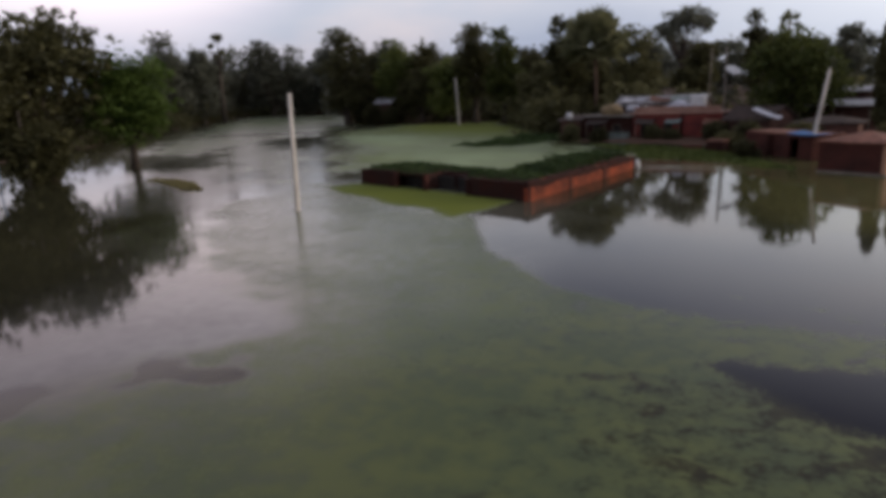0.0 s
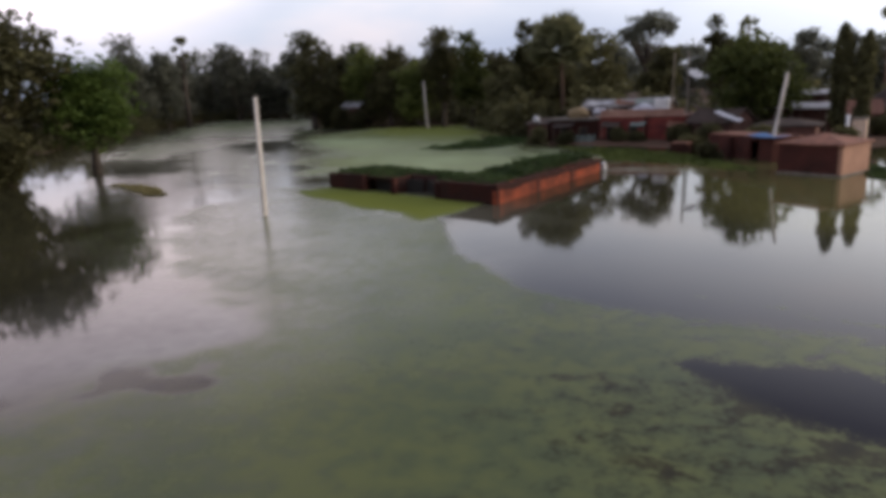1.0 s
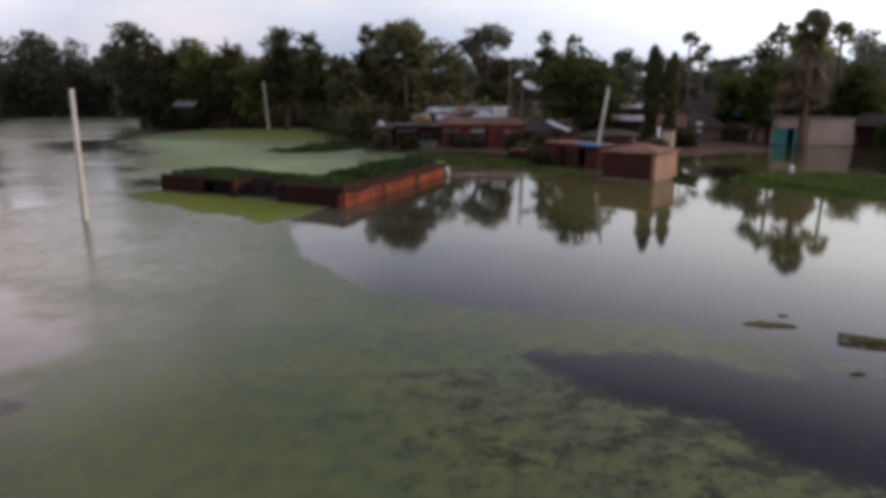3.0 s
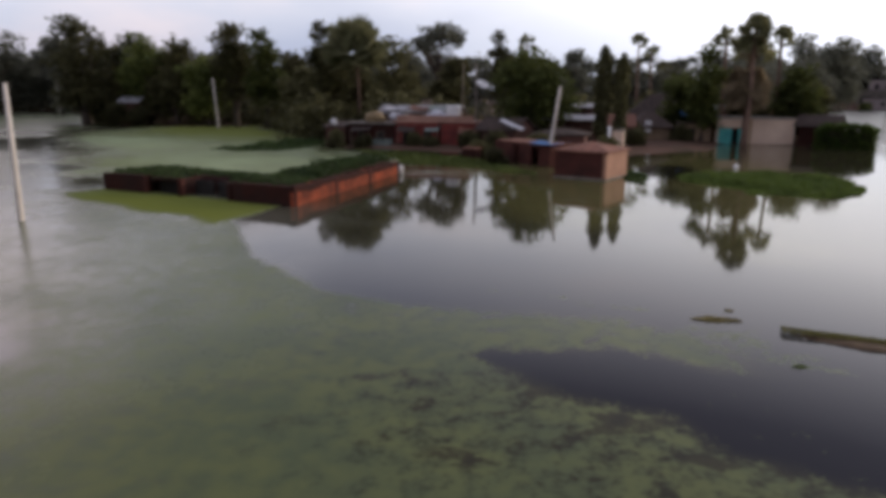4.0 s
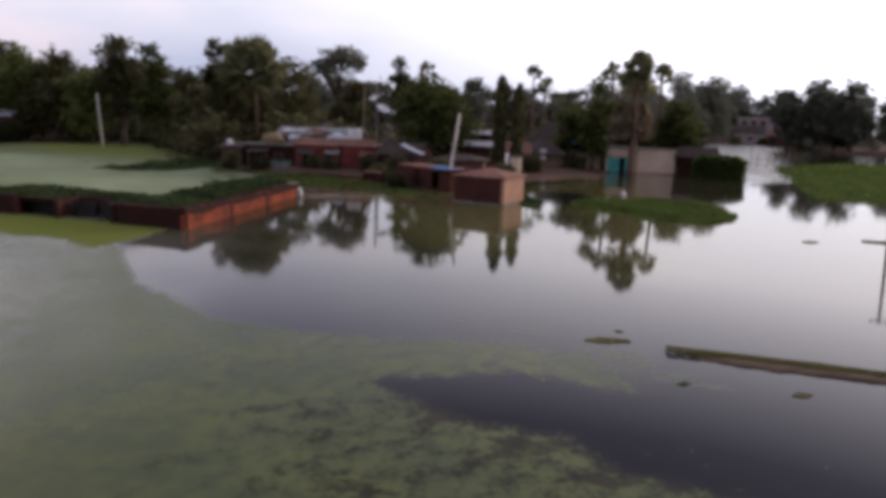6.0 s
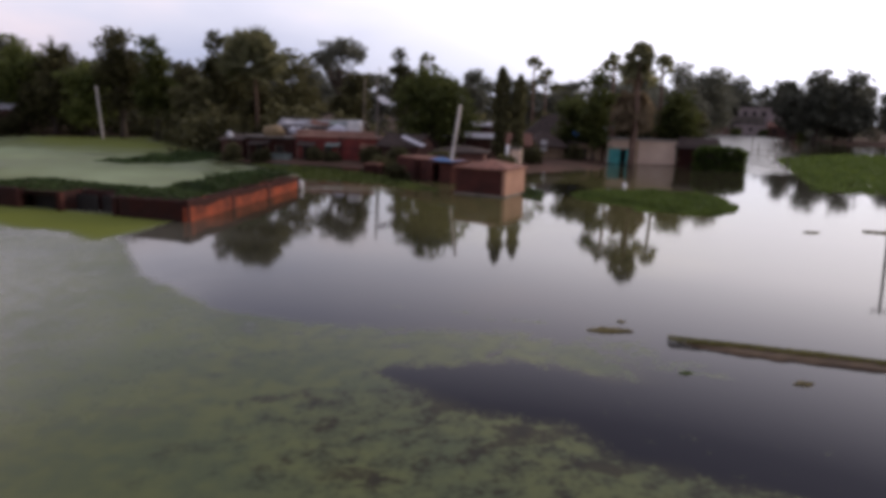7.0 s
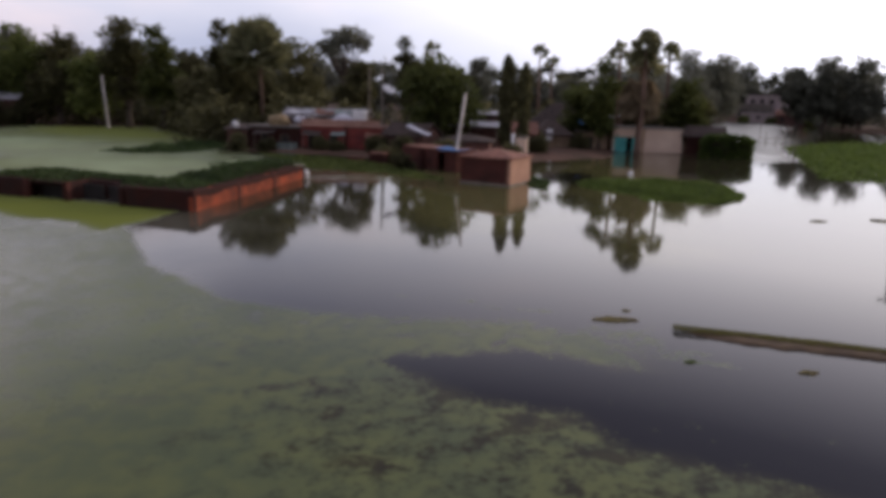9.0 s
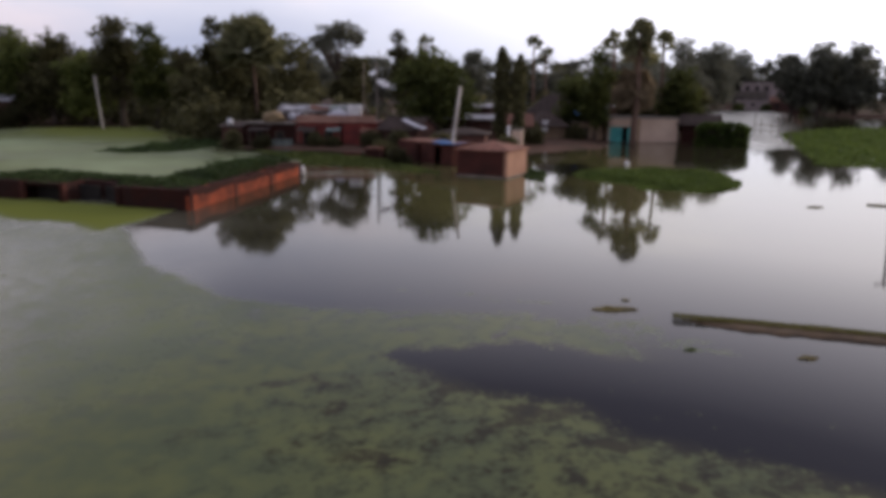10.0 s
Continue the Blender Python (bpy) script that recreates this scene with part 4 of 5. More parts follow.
lump("plastic_bag", (30.0, 51.9, -0.06), (0.5, 0.4, 0.45), "white", "white plastic bag adrift on the flood", "bag", 12)
lump("bundle", (2.0, 50.1, -0.1), (0.45, 0.4, 0.9), "white", "white sack caught at the end of the drowned house", "sack", 3)

# brown brick hut in the water
def brick_hut():
    L, N = (13.2, 47.3), (16.15, 44.6)
    m, w = frame_of(L, N)
    d = 3.9
    t = thing("brick_hut", m, "small brown brick hut with a clay roof, standing in water", "hut")
    part("wall", four_walls(w - 0.26, d, 1.98, [], 0.25, -1.5), M["brick_hut"], t)
    part("end_wall", box((w - 0.255, 0.0, -1.5), (w, d, 1.98), 0.02), M["plaster_orange"], t, "orange-tan mud-plastered end wall")
    part("roof", hip(w, d, 2.02, 2.55, 0.18, 0.10, w * 0.48), M["tile"], t, "low hipped clay tile roof")
    part("plinth", box((-0.06, -0.06, -1.5), (w + 0.06, d + 0.06, 0.12), 0.02), M["concrete"], t, "stained plinth at the waterline")
    return t


brick_hut()

# outhouse of brick with a blue sheet over its end
m_, w_ = frame_of((11.2, 60.5), (14.5, 53.6))
t_ = thing("outhouse", m_, "low dark red brick outhouse with an open doorway", "outhouse")
part("wall", four_walls(w_, 3.0, 1.75, [(5.2, 6.2, -0.6, 1.5)], 0.25, -1.0), M["brick_hut"], t_)
part("roof", box((0.1, 0.1, 1.754), (w_ - 0.1, 2.9, 1.86), 0.02), M["tile"], t_)
part("buttress", box((3.0, -0.35, -1.0), (3.4, -0.005, 1.7), 0.03), M["brick_dark"], t_)


def sheet(name, p, ux, uy, mat, label, category, sag=0.12, th=0.02, n=10):
    """A draped sheet with thickness: corner p, edges ux and uy."""
    p, ux, uy = Vector(p), Vector(ux), Vector(uy)
    nrm = ux.cross(uy).normalized()
    vs, fs = [], []
    for k in (0, 1):
        for i in range(n + 1):
            for j in range(n + 1):
                q = ux * (i / n) + uy * (j / n)
                q += nrm * (noise.noise((p + q) * 0.9) * sag - k * th) - Vector((0, 0, sag * math.sin(math.pi * i / n)))
                vs.append(tuple(q))
    m = (n + 1) ** 2
    for i in range(n):
        for j in range(n):
            q = i * (n + 1) + j
            fs.append((q, q + 1, q + n + 2, q + n + 1))
            fs.append((m + q + n + 1, m + q + n + 2, m + q + 1, m + q))
    ob = link_mesh(name, vs, fs, M[mat], smooth=True)
    ob.location = p
    return tagged(ob, label, category)


sheet("tarpaulin", (13.0, 55.2, 1.98), (1.9, -2.9, 0.0), (1.4, 0.7, 0.06), "tarp_blue", "faded blue tarpaulin over the end of the outhouse roof", "tarpaulin", 0.1)

# long brick house with a red-painted wall
house("brick_house", (-3.0, 78.2), (2.4, 76.5), 5.0, 2.5, "low weathered brick house with a flat roof", "brick_dark", "flat", "concrete", openings=[(1.2, 2.0, -0.2, 1.8), (3.4, 4.4, 0.9, 1.7)])
house("dim_house", (2.5, 76.4), (7.3, 74.8), 5.5, 2.75, "house with a dull red wall and a small shuttered window", "paint_red", "flat", "plaster_pink", openings=[(0.8, 1.7, -0.2, 1.9), (3.2, 4.2, 1.0, 1.8)], over=0.3)
house("red_house", (7.5, 74.7), (11.2, 73.4), 5.5, 2.75, "house with a faded red front wall", "paint_red", "flat", "plaster_pink", openings=[(2.3, 3.2, -0.2, 1.9)], over=0.3)
house("field_latrine", (8.2, 61.4), (9.4, 60.6), 1.2, 0.9, "low broken brick enclosure in the weeds", "brick_dark", "flat", "tile", over=0.05, category="enclosure")
m_, w_ = frame_of((-0.6, 75.6), (2.2, 74.6))
t_ = thing("board_fence", m_, "low grey-green board fence before the house", "fence")
for k_ in range(14):
    part("board", box((0.2 * k_, 0, -0.2), (0.2 * k_ + 0.17, 0.03, 0.95 + 0.08 * math.sin(k_ * 2.1))), M["tarp_grey"], t_)
for z_ in (0.25, 0.7):
    part("rail", box((0, 0.034, z_), (2.8, 0.07, z_ + 0.07)), M["bamboo"], t_)
m_, w_ = frame_of((2.6, 76.4), (11.0, 73.6), 2.92)
t_ = thing("parapet", m_, "pink plastered parapet on the red house", "parapet")
bm_ = bmesh.new()
wall(bm_, (0, 0.1), (w_, 0.1), 0.62, 0.22, 0.0)
part("wall", bm_, M["plaster_pink"], t_)
for i_, (x_, y_, z_, ux_, uy_, mt_) in enumerate(((-2.4, 77.9, 2.15, (2.3, -0.7, 0.1), (-0.4, -1.2, -0.35), "thatch"), (2.9, 76.2, 2.35, (1.9, -0.6, -0.12), (-0.4, -1.3, -0.45), "thatch"),
                                               (5.9, 75.2, 2.2, (1.5, -0.5, 0.05), (-0.3, -1.1, -0.30), "tarp_grey"), (9.6, 74.0, 2.3, (1.9, -0.65, -0.15), (-0.4, -1.3, -0.55), "tile"))):
    t_ = thing("awning", Matrix(), ("sagging dark thatch awning on bamboo posts", "sagging dark thatch awning on bamboo posts", "dull green-grey sheet awning on bamboo posts", "rust-brown sheet awning on bamboo posts")[i_], "awning", "awnings before the houses")
    ob_ = sheet("cover", (x_, y_, z_), ux_, uy_, mt_, "", "", 0.10, 0.06)
    ob_.parent = t_
    for k_ in (0.08, 0.92):
        v_, f_ = [], []
        p_ = Vector((x_, y_, z_)) + Vector(ux_) * k_ + Vector(uy_) * 0.93
        tube(v_, f_, [(p_.x, p_.y, -0.3), (p_.x + 0.04, p_.y, p_.z - 0.08)], [0.05, 0.04], 6)
        link_mesh("post", v_, f_, M["bamboo"], t_)
house("sheet_roofed_house", (0.8, 83.5), (10.2, 80.6), 5.0, 3.7, "house behind with a grey sheet roof", "mud", "gable", "tin", 4.6, [(2.0, 3.0, 0.2, 2.1)])
t_ = thing("water_tank", pose(9.2, 76.6, 2.9, 0, 0, -20), "white plastic water tank on the red house roof", "water tank")
part("stand", box((-0.8, -0.7, 0.0), (0.8, 0.7, 0.35), 0.02), M["brick_dark"], t_, "brick stand")
part("body", box((-0.75, -0.65, 0.354), (0.75, 0.65, 1.75), 0.18), M["white"], t_)
part("lid", box((-0.25, -0.25, 1.752), (0.25, 0.25, 1.85), 0.04), M["dark"], t_)
for i_, (x_, y_, s_) in enumerate(((7.4, 77.2, 1.3), (3.4, 78.6, 1.0), (2.4, 78.9, 0.9), (6.4, 77.4, 0.9))):
    lump("sack_heap", (x_, y_, 2.9), (s_ * 1.5, s_, s_ * 1.1), "tarp_pale", "pale plastic bundle heaped on the roof", "bundle", 4 + i_, "bundles on the roof")
for i_, (x_, y_, z_, ux_, uy_, mt_) in enumerate(((1.2, 82.6, 4.05, (2.6, -0.8, 0.10), (0.5, 1.7, 0.35), "tarp_pale"), (4.4, 81.5, 4.12, (2.2, -0.6, -0.15), (0.4, 1.5, 0.40), "tile"),
                                               (6.6, 80.9, 4.15, (2.4, -0.8, 0.05), (0.4, 1.6, 0.35), "tarp_grey"), (3.0, 77.6, 3.7, (3.0, -0.9, 0.12), (0.5, 1.3, 0.25), "thatch"))):
    sheet("roof_sheet", (x_, y_, z_), ux_, uy_, mt_, ("pale plastic sheet over the roof", "rust-brown sheet over the roof", "dull green-grey sheet over the roof", "old matting laid on the flat roof")[i_], "roof sheet", 0.12, 0.04)
for i_, (x_, y_, z_, a_, b_, c_, mt_) in enumerate(((5.2, 77.9, 2.9, 1.6, 1.1, 1.0, "thatch"), (8.2, 76.3, 2.9, 1.2, 0.9, 0.9, "tarp_pale"), (4.3, 76.6, 2.9, 1.1, 0.8, 0.8, "mud"))):
    lump("heap", (x_, y_, z_), (a_, b_, c_), mt_, ("heap of old thatch on the flat roof", "pale heap of sacking on the flat roof", "heap of brown fuel cakes on the flat roof")[i_], "heap", 21 + i_, "heaps on the roof")
lump("straw_heap", (0.2, 79.0, 2.6), (2.8, 1.8, 1.5), "straw", "heap of yellowish straw on the flat roof", "straw heap", 9)
house("lean_to", (-5.6, 79.2), (-3.3, 78.4), 3.0, 2.2, "small brown lean-to shed", "mud", "lean", "thatch", 2.7, [(0.7, 1.5, -0.2, 1.7)])
lump("bundle", (-4.6, 78.9, 2.3), (0.9, 0.8, 0.9), "white", "white sack on the lean-to roof", "sack", 8)
house("dark_shed", (11.4, 72.4), (14.6, 68.6), 3.6, 2.4, "dark mud shed with a slipping roof sheet", "mud", "gable", "thatch", 3.5, [(1.4, 2.6, -0.4, 1.8)])
sheet("roof_sheet", (12.9, 68.0, 3.3), (2.2, -0.8, -0.95), (0.8, 1.5, 0.1), "tarp_pale", "pale slipped roof sheet on the shed", "roof sheet", 0.04)
# low hut added to give the black shade under the mango tree
house("shade_hut", (16.0, 65.5), (20.6, 63.5), 4.0, 2.0, "dark thatched hut added for the black shade under the trees", "mud", "hip", "thatch", 2.55, [(1.6, 2.6, -0.2, 1.7)])

# open sheds with tin roofs
def open_shed(p, q, depth, front, back, label):
    m, w = frame_of(p, q)
    t = thing("open_shed", m, label, "shed", "tin-roofed sheds")
    for x in (0.1, w / 2, w - 0.1):
        for y, h in ((0.1, front), (depth - 0.1, back)):
            v, f = [], []
            tube(v, f, [(x, y, -0.3), (x, y, h)], [0.07, 0.06], 8)
            link_mesh("post", v, f, M["bamboo"], t, smooth=True)
    bm = bmesh.new()
    vs = [bm.verts.new((x, y, z + dz)) for dz in (0.1, 0.06) for x, y, z in ((-0.4, -0.4, front), (w + 0.4, -0.4, front), (w + 0.4, depth + 0.3, back), (-0.4, depth + 0.3, back))]
    for fc in ((0, 1, 2, 3), (7, 6, 5, 4), (0, 4, 5, 1), (1, 5, 6, 2), (2, 6, 7, 3), (3, 7, 4, 0)):
        bm.faces.new([vs[i] for i in fc])
    part("roof", bm, M["tin"], t, "pale corrugated iron roof")
    bm = bmesh.new()
    wall(bm, (w, depth), (0, depth), back, 0.15, -0.4)
    part("back_wall", bm, M["mud"], t)


open_shed((18.4, 74.0), (24.0, 71.2), 4.5, 3.1, 3.5, "open shed with a pale corrugated iron roof")
open_shed((20.0, 82.0), (26.5, 79.0), 4.0, 4.3, 4.7, "taller open shed with a pale iron roof")

# thatched huts on the mud bank
house("mud_hut", (32.6, 82.0), (37.2, 80.4), 4.5, 1.9, "buff mud hut with a dark hipped thatch", "plaster_buff", "hip", "thatch", 4.0, [(0.6, 1.4, 0.3, 1.7)], over=0.6)
house("thatched_house", (36.5, 92.0), (44.0, 89.0), 5.5, 3.0, "large dark thatched house under trees", "mud", "hip", "thatch", 6.0, [(3, 4, 0.2, 2.0)], over=0.8)
house("mud_house", (26.0, 78.5), (31.0, 77.0), 4.5, 2.4, "dark mud house with a tiled roof", "mud", "gable", "tile", 3.6, [(1.6, 2.5, 0.2, 1.9)])
pole((24.2, 66.6, 0.2), (24.25, 66.6, 2.7), 0.16, 0.14, "short white-painted post on the mud bank", "post", "white", sunk=0.4)
house("privy", (25.0, 67.6), (26.0, 67.1), 1.1, 2.2, "tiny orange plastered privy", "plaster_beige", "flat", "concrete", over=0.1)
sheet("cloth", (34.2, 81.1, 1.3), (0.7, -0.25, 0.0), (0.0, 0.0, 1.4), "white", "white cloth hung against the mud hut", "cloth", 0.04)

# beige house with the teal door
def beige_house():
    m, w = frame_of((42.0, 77.8), (50.1, 74.7))
    t = thing("beige_house", m, "beige plastered house with a teal steel gate", "house")
    op = [(0.15, 3.55, -0.5, 1.98)]
    part("wall", four_walls(w, 5.2, 3.1, op, 0.25, -1.0), M["plaster_beige"], t)
    part("roof", box((-0.2, -0.25, 3.104), (w + 0.2, 5.4, 3.24), 0.03), M["concrete"], t)
    part("pilaster", box((3.6, -0.07, -1.0), (3.95, -0.004, 3.0), 0.02), M["plaster_buff"], t)
    for a, b in ((0.19, 1.75), (2.45, 3.5)):
        g = part("gate_leaf", box((a, 0.04, -0.45), (b, 0.09, 1.92), 0.01), M["teal"], t, "teal painted steel gate leaf")
        for k in range(3):
            part("rail", box((a + 0.03, 0.005, 0.1 + 0.75 * k), (b - 0.03, 0.037, 0.18 + 0.75 * k)), M["teal"], g)
    part("inner_wall", box((0.2, 1.6, -0.6), (3.5, 1.7, 2.6)), M["dark"], t)


beige_house()
sheet("tarpaulin", (38.6, 80.8, 3.5), (4.2, -1.6, -0.1), (0.8, 2.2, 0.5), "tarp_blue", "dull blue tarpaulin roof beside the beige house", "tarpaulin", 0.15)
house("side_room", (38.2, 80.4), (41.9, 79.0), 3.5, 2.4, "low buff room beside the beige house", "plaster_buff", "flat", "thatch", openings=[(1.2, 2.1, 0, 1.8)])
house("brick_store", (50.3, 74.3), (53.0, 71.6), 4.0, 2.7, "dark red brick store by the water", "brick_dark", "gable", "thatch", 3.7, over=0.5)
house("upper_house", (46.0, 88.0), (54.0, 85.0), 5.0, 4.2, "plastered house seen behind the palms", "plaster_pink", "flat", "concrete", openings=[(1, 2, 1.4, 2.6), (4, 5, 1.4, 2.6), (6.4, 7.3, 0.2, 2.2)])
lump("bundle", (44.6, 84.0, 0.2), (1.6, 1.4, 5.0), "tarp_pale", "pale plastic-covered stack behind the house", "stack", 5)

# far shore
FAR = "houses on the far bank"
for p_, q_, d_, e_, z_, wl_, rf_, rm_, rg_, op_, lb_ in (
        ((190, 243), (199, 235), 6, 3.6, 0.9, "plaster_grey", "flat", "concrete", None, [(2, 3.2, 0, 2.2), (6, 7.4, 1, 2.2)], "low greyish plastered house on the far bank"),
        ((199.5, 234), (208, 225), 6, 3.2, 0.9, "mud", "gable", "tile", 5.0, [(2, 3.4, 0, 2.1), (7, 8.4, 0, 2.1)], "dark mud house with a tiled roof on the far bank"),
        ((200, 260), (211, 250), 7, 5.4, 2.4, "concrete", "flat", "concrete", None, [(1.5, 5.5, 0.2, 3.0), (8, 9.4, 1.2, 2.8), (11, 12.6, 1.2, 2.8)], "grey plastered house with a dark open front on the far bank"),
        ((212, 249), (222, 240), 7, 7.2, 2.4, "plaster_grey", "flat", "plaster_grey", None, [(1.5, 2.9, 0.2, 2.4), (5, 6.4, 3.4, 4.8), (9, 10.4, 3.4, 4.8)], "two-storey greyish plastered house on the far bank"),
        ((222, 238), (229, 231), 6, 4.0, 1.8, "plaster_buff", "gable", "tin", 5.6, [(3, 4.4, 0, 2.2)], "buff house with an iron roof on the far bank"),
        ((213, 270), (236, 252), 7, 9.6, 2.6, "plaster_grey", "flat", "concrete", None, [(2 + 4 * k, 3.8 + 4 * k, 5.8, 7.8) for k in range(7)], "long plastered house behind the far bank houses")):
    house("village_house", p_, q_, d_, e_, lb_, wl_, rf_, rm_, rg_, op_, z=z_, group=FAR)
for x_, y_, h_ in ((182, 240, 12.5), (205, 246, 13.0), (219, 226, 12.0)):
    pole((x_, y_, 0), (x_ + 0.3, y_, h_), 0.25, 0.18, "grey utility pole among the far bank houses", mat="concrete", group="utility poles")
for x_, y_, h_, r_ in ((186, 236, 3.2, 2.6), (196, 232, 2.6, 2.4), (206, 222, 3.4, 2.8), (214, 236, 4.0, 3.0), (225, 222, 4.5, 3.4)):
    tree(x_, y_, h_, r_, "leaf_mid", "low shrub on the far bank", bare=0.02, lobes=5, leaf=0.3, base=0.4, name="shrub", group="shrubs on the far bank")
house("white_house", (-47.4, 131.2), (-43.6, 130.2), 4, 4.5, "small dark house with a pale sheet roof at the woods", "mud", "gable", "tarp_pale", 5.3, [(2, 3, 0.3, 2.2)])
house("shore_house", (-57.4, 139.6), (-53.6, 138.2), 4, 4.2, "small buff house at the edge of far woods", "plaster_buff", "gable", "thatch", 5.6, [(2, 3, 0.3, 2.2)])

# ---- poles ----
pole((-16.75, 32.7, 0), (-16.62, 32.75, 6.36), 0.15, 0.10, "pale concrete utility pole standing in open flood water", group="utility poles")
pole((-26.9, 119.3, 0), (-27.4, 119.6, 8.4), 0.20, 0.14, "pale concrete utility pole by the far woods", group="utility poles")
pole((14.55, 54.6, 0), (15.5, 54.7, 6.55), 0.15, 0.11, "leaning pale concrete utility pole behind the hut", group="utility poles")
pole((-77, 174, 0), (-76.8, 174, 9.3), 0.22, 0.16, "grey utility pole along the far channel", group="utility poles", mat="concrete")
pole((33.5, 29.0, 0), (34.0, 29.2, 4.8), 0.09, 0.07, "dark leaning iron pole with a crossarm in the water", mat="dark", arm=0.9, arm_dir=(0.8, -0.6, 0))
pole((10.3, 77.6, 2.6), (10.5, 77.7, 9.4), 0.10, 0.07, "thin wooden mast behind the red house", "mast", "bamboo", "masts", sunk=2.4)
pole((11.9, 77.2, 0.3), (11.85, 77.3, 9.4), 0.12, 0.10, "grey concrete mast behind the red house", "mast", "concrete", "masts")
pole((63.5, 70.5, 0), (63.8, 70.7, 3.4), 0.09, 0.06, "thin dark pole in the flooded meadow", "stake", "bamboo", "stakes")
pole((150, 205, 0), (150, 205, 14), 0.25, 0.2, "grey utility pole near the far bank", mat="concrete", group="utility poles")


def dish(c):
    t = thing("satellite_dish", pose(*c, 38, 0, 25), "white satellite dish on the mast", "satellite dish")
    v, f = [], []
    n, k = 6, 20
    for i in range(n + 1):
        r = 0.75 * i / n
        for j in range(k):
            a = 2 * math.pi * j / k
            v.append((r * math.cos(a), r * math.sin(a), 0.35 * r * r))
    for i in range(n):
        for j in range(k):
            f.append((i * k + j, i * k + (j + 1) % k, (i + 1) * k + (j + 1) % k, (i + 1) * k + j))
    ob = link_mesh("reflector", v, f, M["white"], t, smooth=True)
    md = ob.modifiers.new("thick", "SOLIDIFY")
    md.thickness = 0.03
    v, f = [], []
    tube(v, f, [(0, -0.7, 0.2), (0, 0, 0.75)], [0.02, 0.02], 6)
    tube(v, f, [(0, 0, 0), (0, 0.5, -0.55)], [0.04, 0.04], 6)
    link_mesh("feed_arm", v, f, M["paint_red"], t)


dish((11.95, 73.4, 6.85))
pole((11.6, 73.9, 2.9), (11.6, 73.9, 6.6), 0.06, 0.05, "thin iron pipe that carries the dish", "pipe", "dark", sunk=0.2)


# bamboo footway over the flooded gap
def footway():
    t = thing("bamboo_footway", pose(74.5, 90.5, 0), "rickety bamboo footway over the water", "footbridge")
    rng = random.Random(5)
    d = Vector((4.6, -3.9, 0)).normalized()
    for i in range(7):
        p = d * (i * 1.15) + Vector((rng.uniform(-0.2, 0.2), rng.uniform(-0.2, 0.2), 0))
        v, f = [], []
        tube(v, f, [p + Vector((0, 0, -1)), p + Vector((rng.uniform(-0.2, 0.2), 0, rng.uniform(1.6, 3.6)))], [0.06, 0.05], 6)
        link_mesh("post", v, f, M["bamboo"], t)
    for z in (0.7, 1.5):
        v, f = [], []
        tube(v, f, [Vector((0, 0, z)), d * 3.5 + Vector((0, 0, z - 0.1)), d * 7 + Vector((0, 0, z))], [0.05, 0.05, 0.05], 6)
        link_mesh("rail", v, f, M["bamboo"], t)


footway()

# ---- floating plants, stuff ----
def weed_mat(name, poly, n, height, mat, label, size=0.16, seed=1, z=0.0):
    rng = np.random.default_rng(seed)
    p = inside_points(rng, poly, n)
    edge = np.clip(signed(p, poly) / 1.5, 0.15, 1)
    h = height * edge * np.clip(0.6 + 0.6 * wobble(p, 1.3, seed), 0.15, 1.5)
    c = np.column_stack([p, z + rng.uniform(0.02, 1, n) * h])
    lv, lf = leaf_cards(rng, c, size, 0.9, 0.5)
    ob = link_mesh(name, lv.tolist(), lf.tolist(), M[mat])
    return tagged(ob, label, "water plants", kind="stuff")


MAT_RIGHT = [(22.0, 46.2), (24.2, 48.0), (26.4, 48.9), (31.2, 48.9), (33.7, 45.4), (32.6, 40.5), (29.5, 36.4), (26.0, 35.7), (23.0, 37.6), (23.2, 41.0), (21.6, 43.2)]
MAT_FAR = [(78.7, 90), (62, 68), (52, 55), (47, 48.6), (51, 46.2), (60, 47), (90, 62), (130, 80), (125, 100), (100, 102)]
weed_mat("hyacinth_mat", MAT_RIGHT, 15000, 0.42, "weed", "thick green water hyacinth mat on the flood", 0.12, 21)
weed_mat("hyacinth_mat", MAT_FAR, 22000, 0.6, "weed", "broad green hyacinth mat across the meadow", 0.24, 22)
weed_mat("hyacinth_mat", [(-17.5, 73.5), (-14, 71), (-10, 71.5), (-6, 78), (-5.5, 86), (-7, 93), (-9, 93), (-11, 84), (-14, 77)], 5200, 0.75, "weed_dark", "dark green raised weed bank in the duckweed", 0.2, 23)
weed_mat("hyacinth_mat", [(2.0, 61.5), (2.2, 57.5), (5, 56), (9, 52.5), (12, 48.6), (13, 49.5), (11, 55), (9.5, 61), (4, 68), (-2, 72)], 5200, 0.30, "weed_shore", "green weed along the shore before the houses", 0.16, 24)
weed_mat("hyacinth_mat", [(17.0, 44.5), (18.3, 42.6), (19.6, 45.5), (20.8, 49.5), (20, 50.5)], 900, 0.5, "weed_dark", "dark weeds at the foot of the hut", 0.15, 25)
weed_mat("weed_clump", [(8.5, 16.3), (9.1, 16.5), (9.8, 16.15), (9.8, 15.95), (9.0, 16.0)], 700, 0.10, "weed_dead", "small olive clump of floating weed", 0.06, 26)
weed_mat("weed_clump", [(11.6, 11.95), (11.9, 12.05), (12.1, 11.9), (11.8, 11.78)], 120, 0.03, "weed_dead", "small sodden clump of floating weed", 0.06, 27)
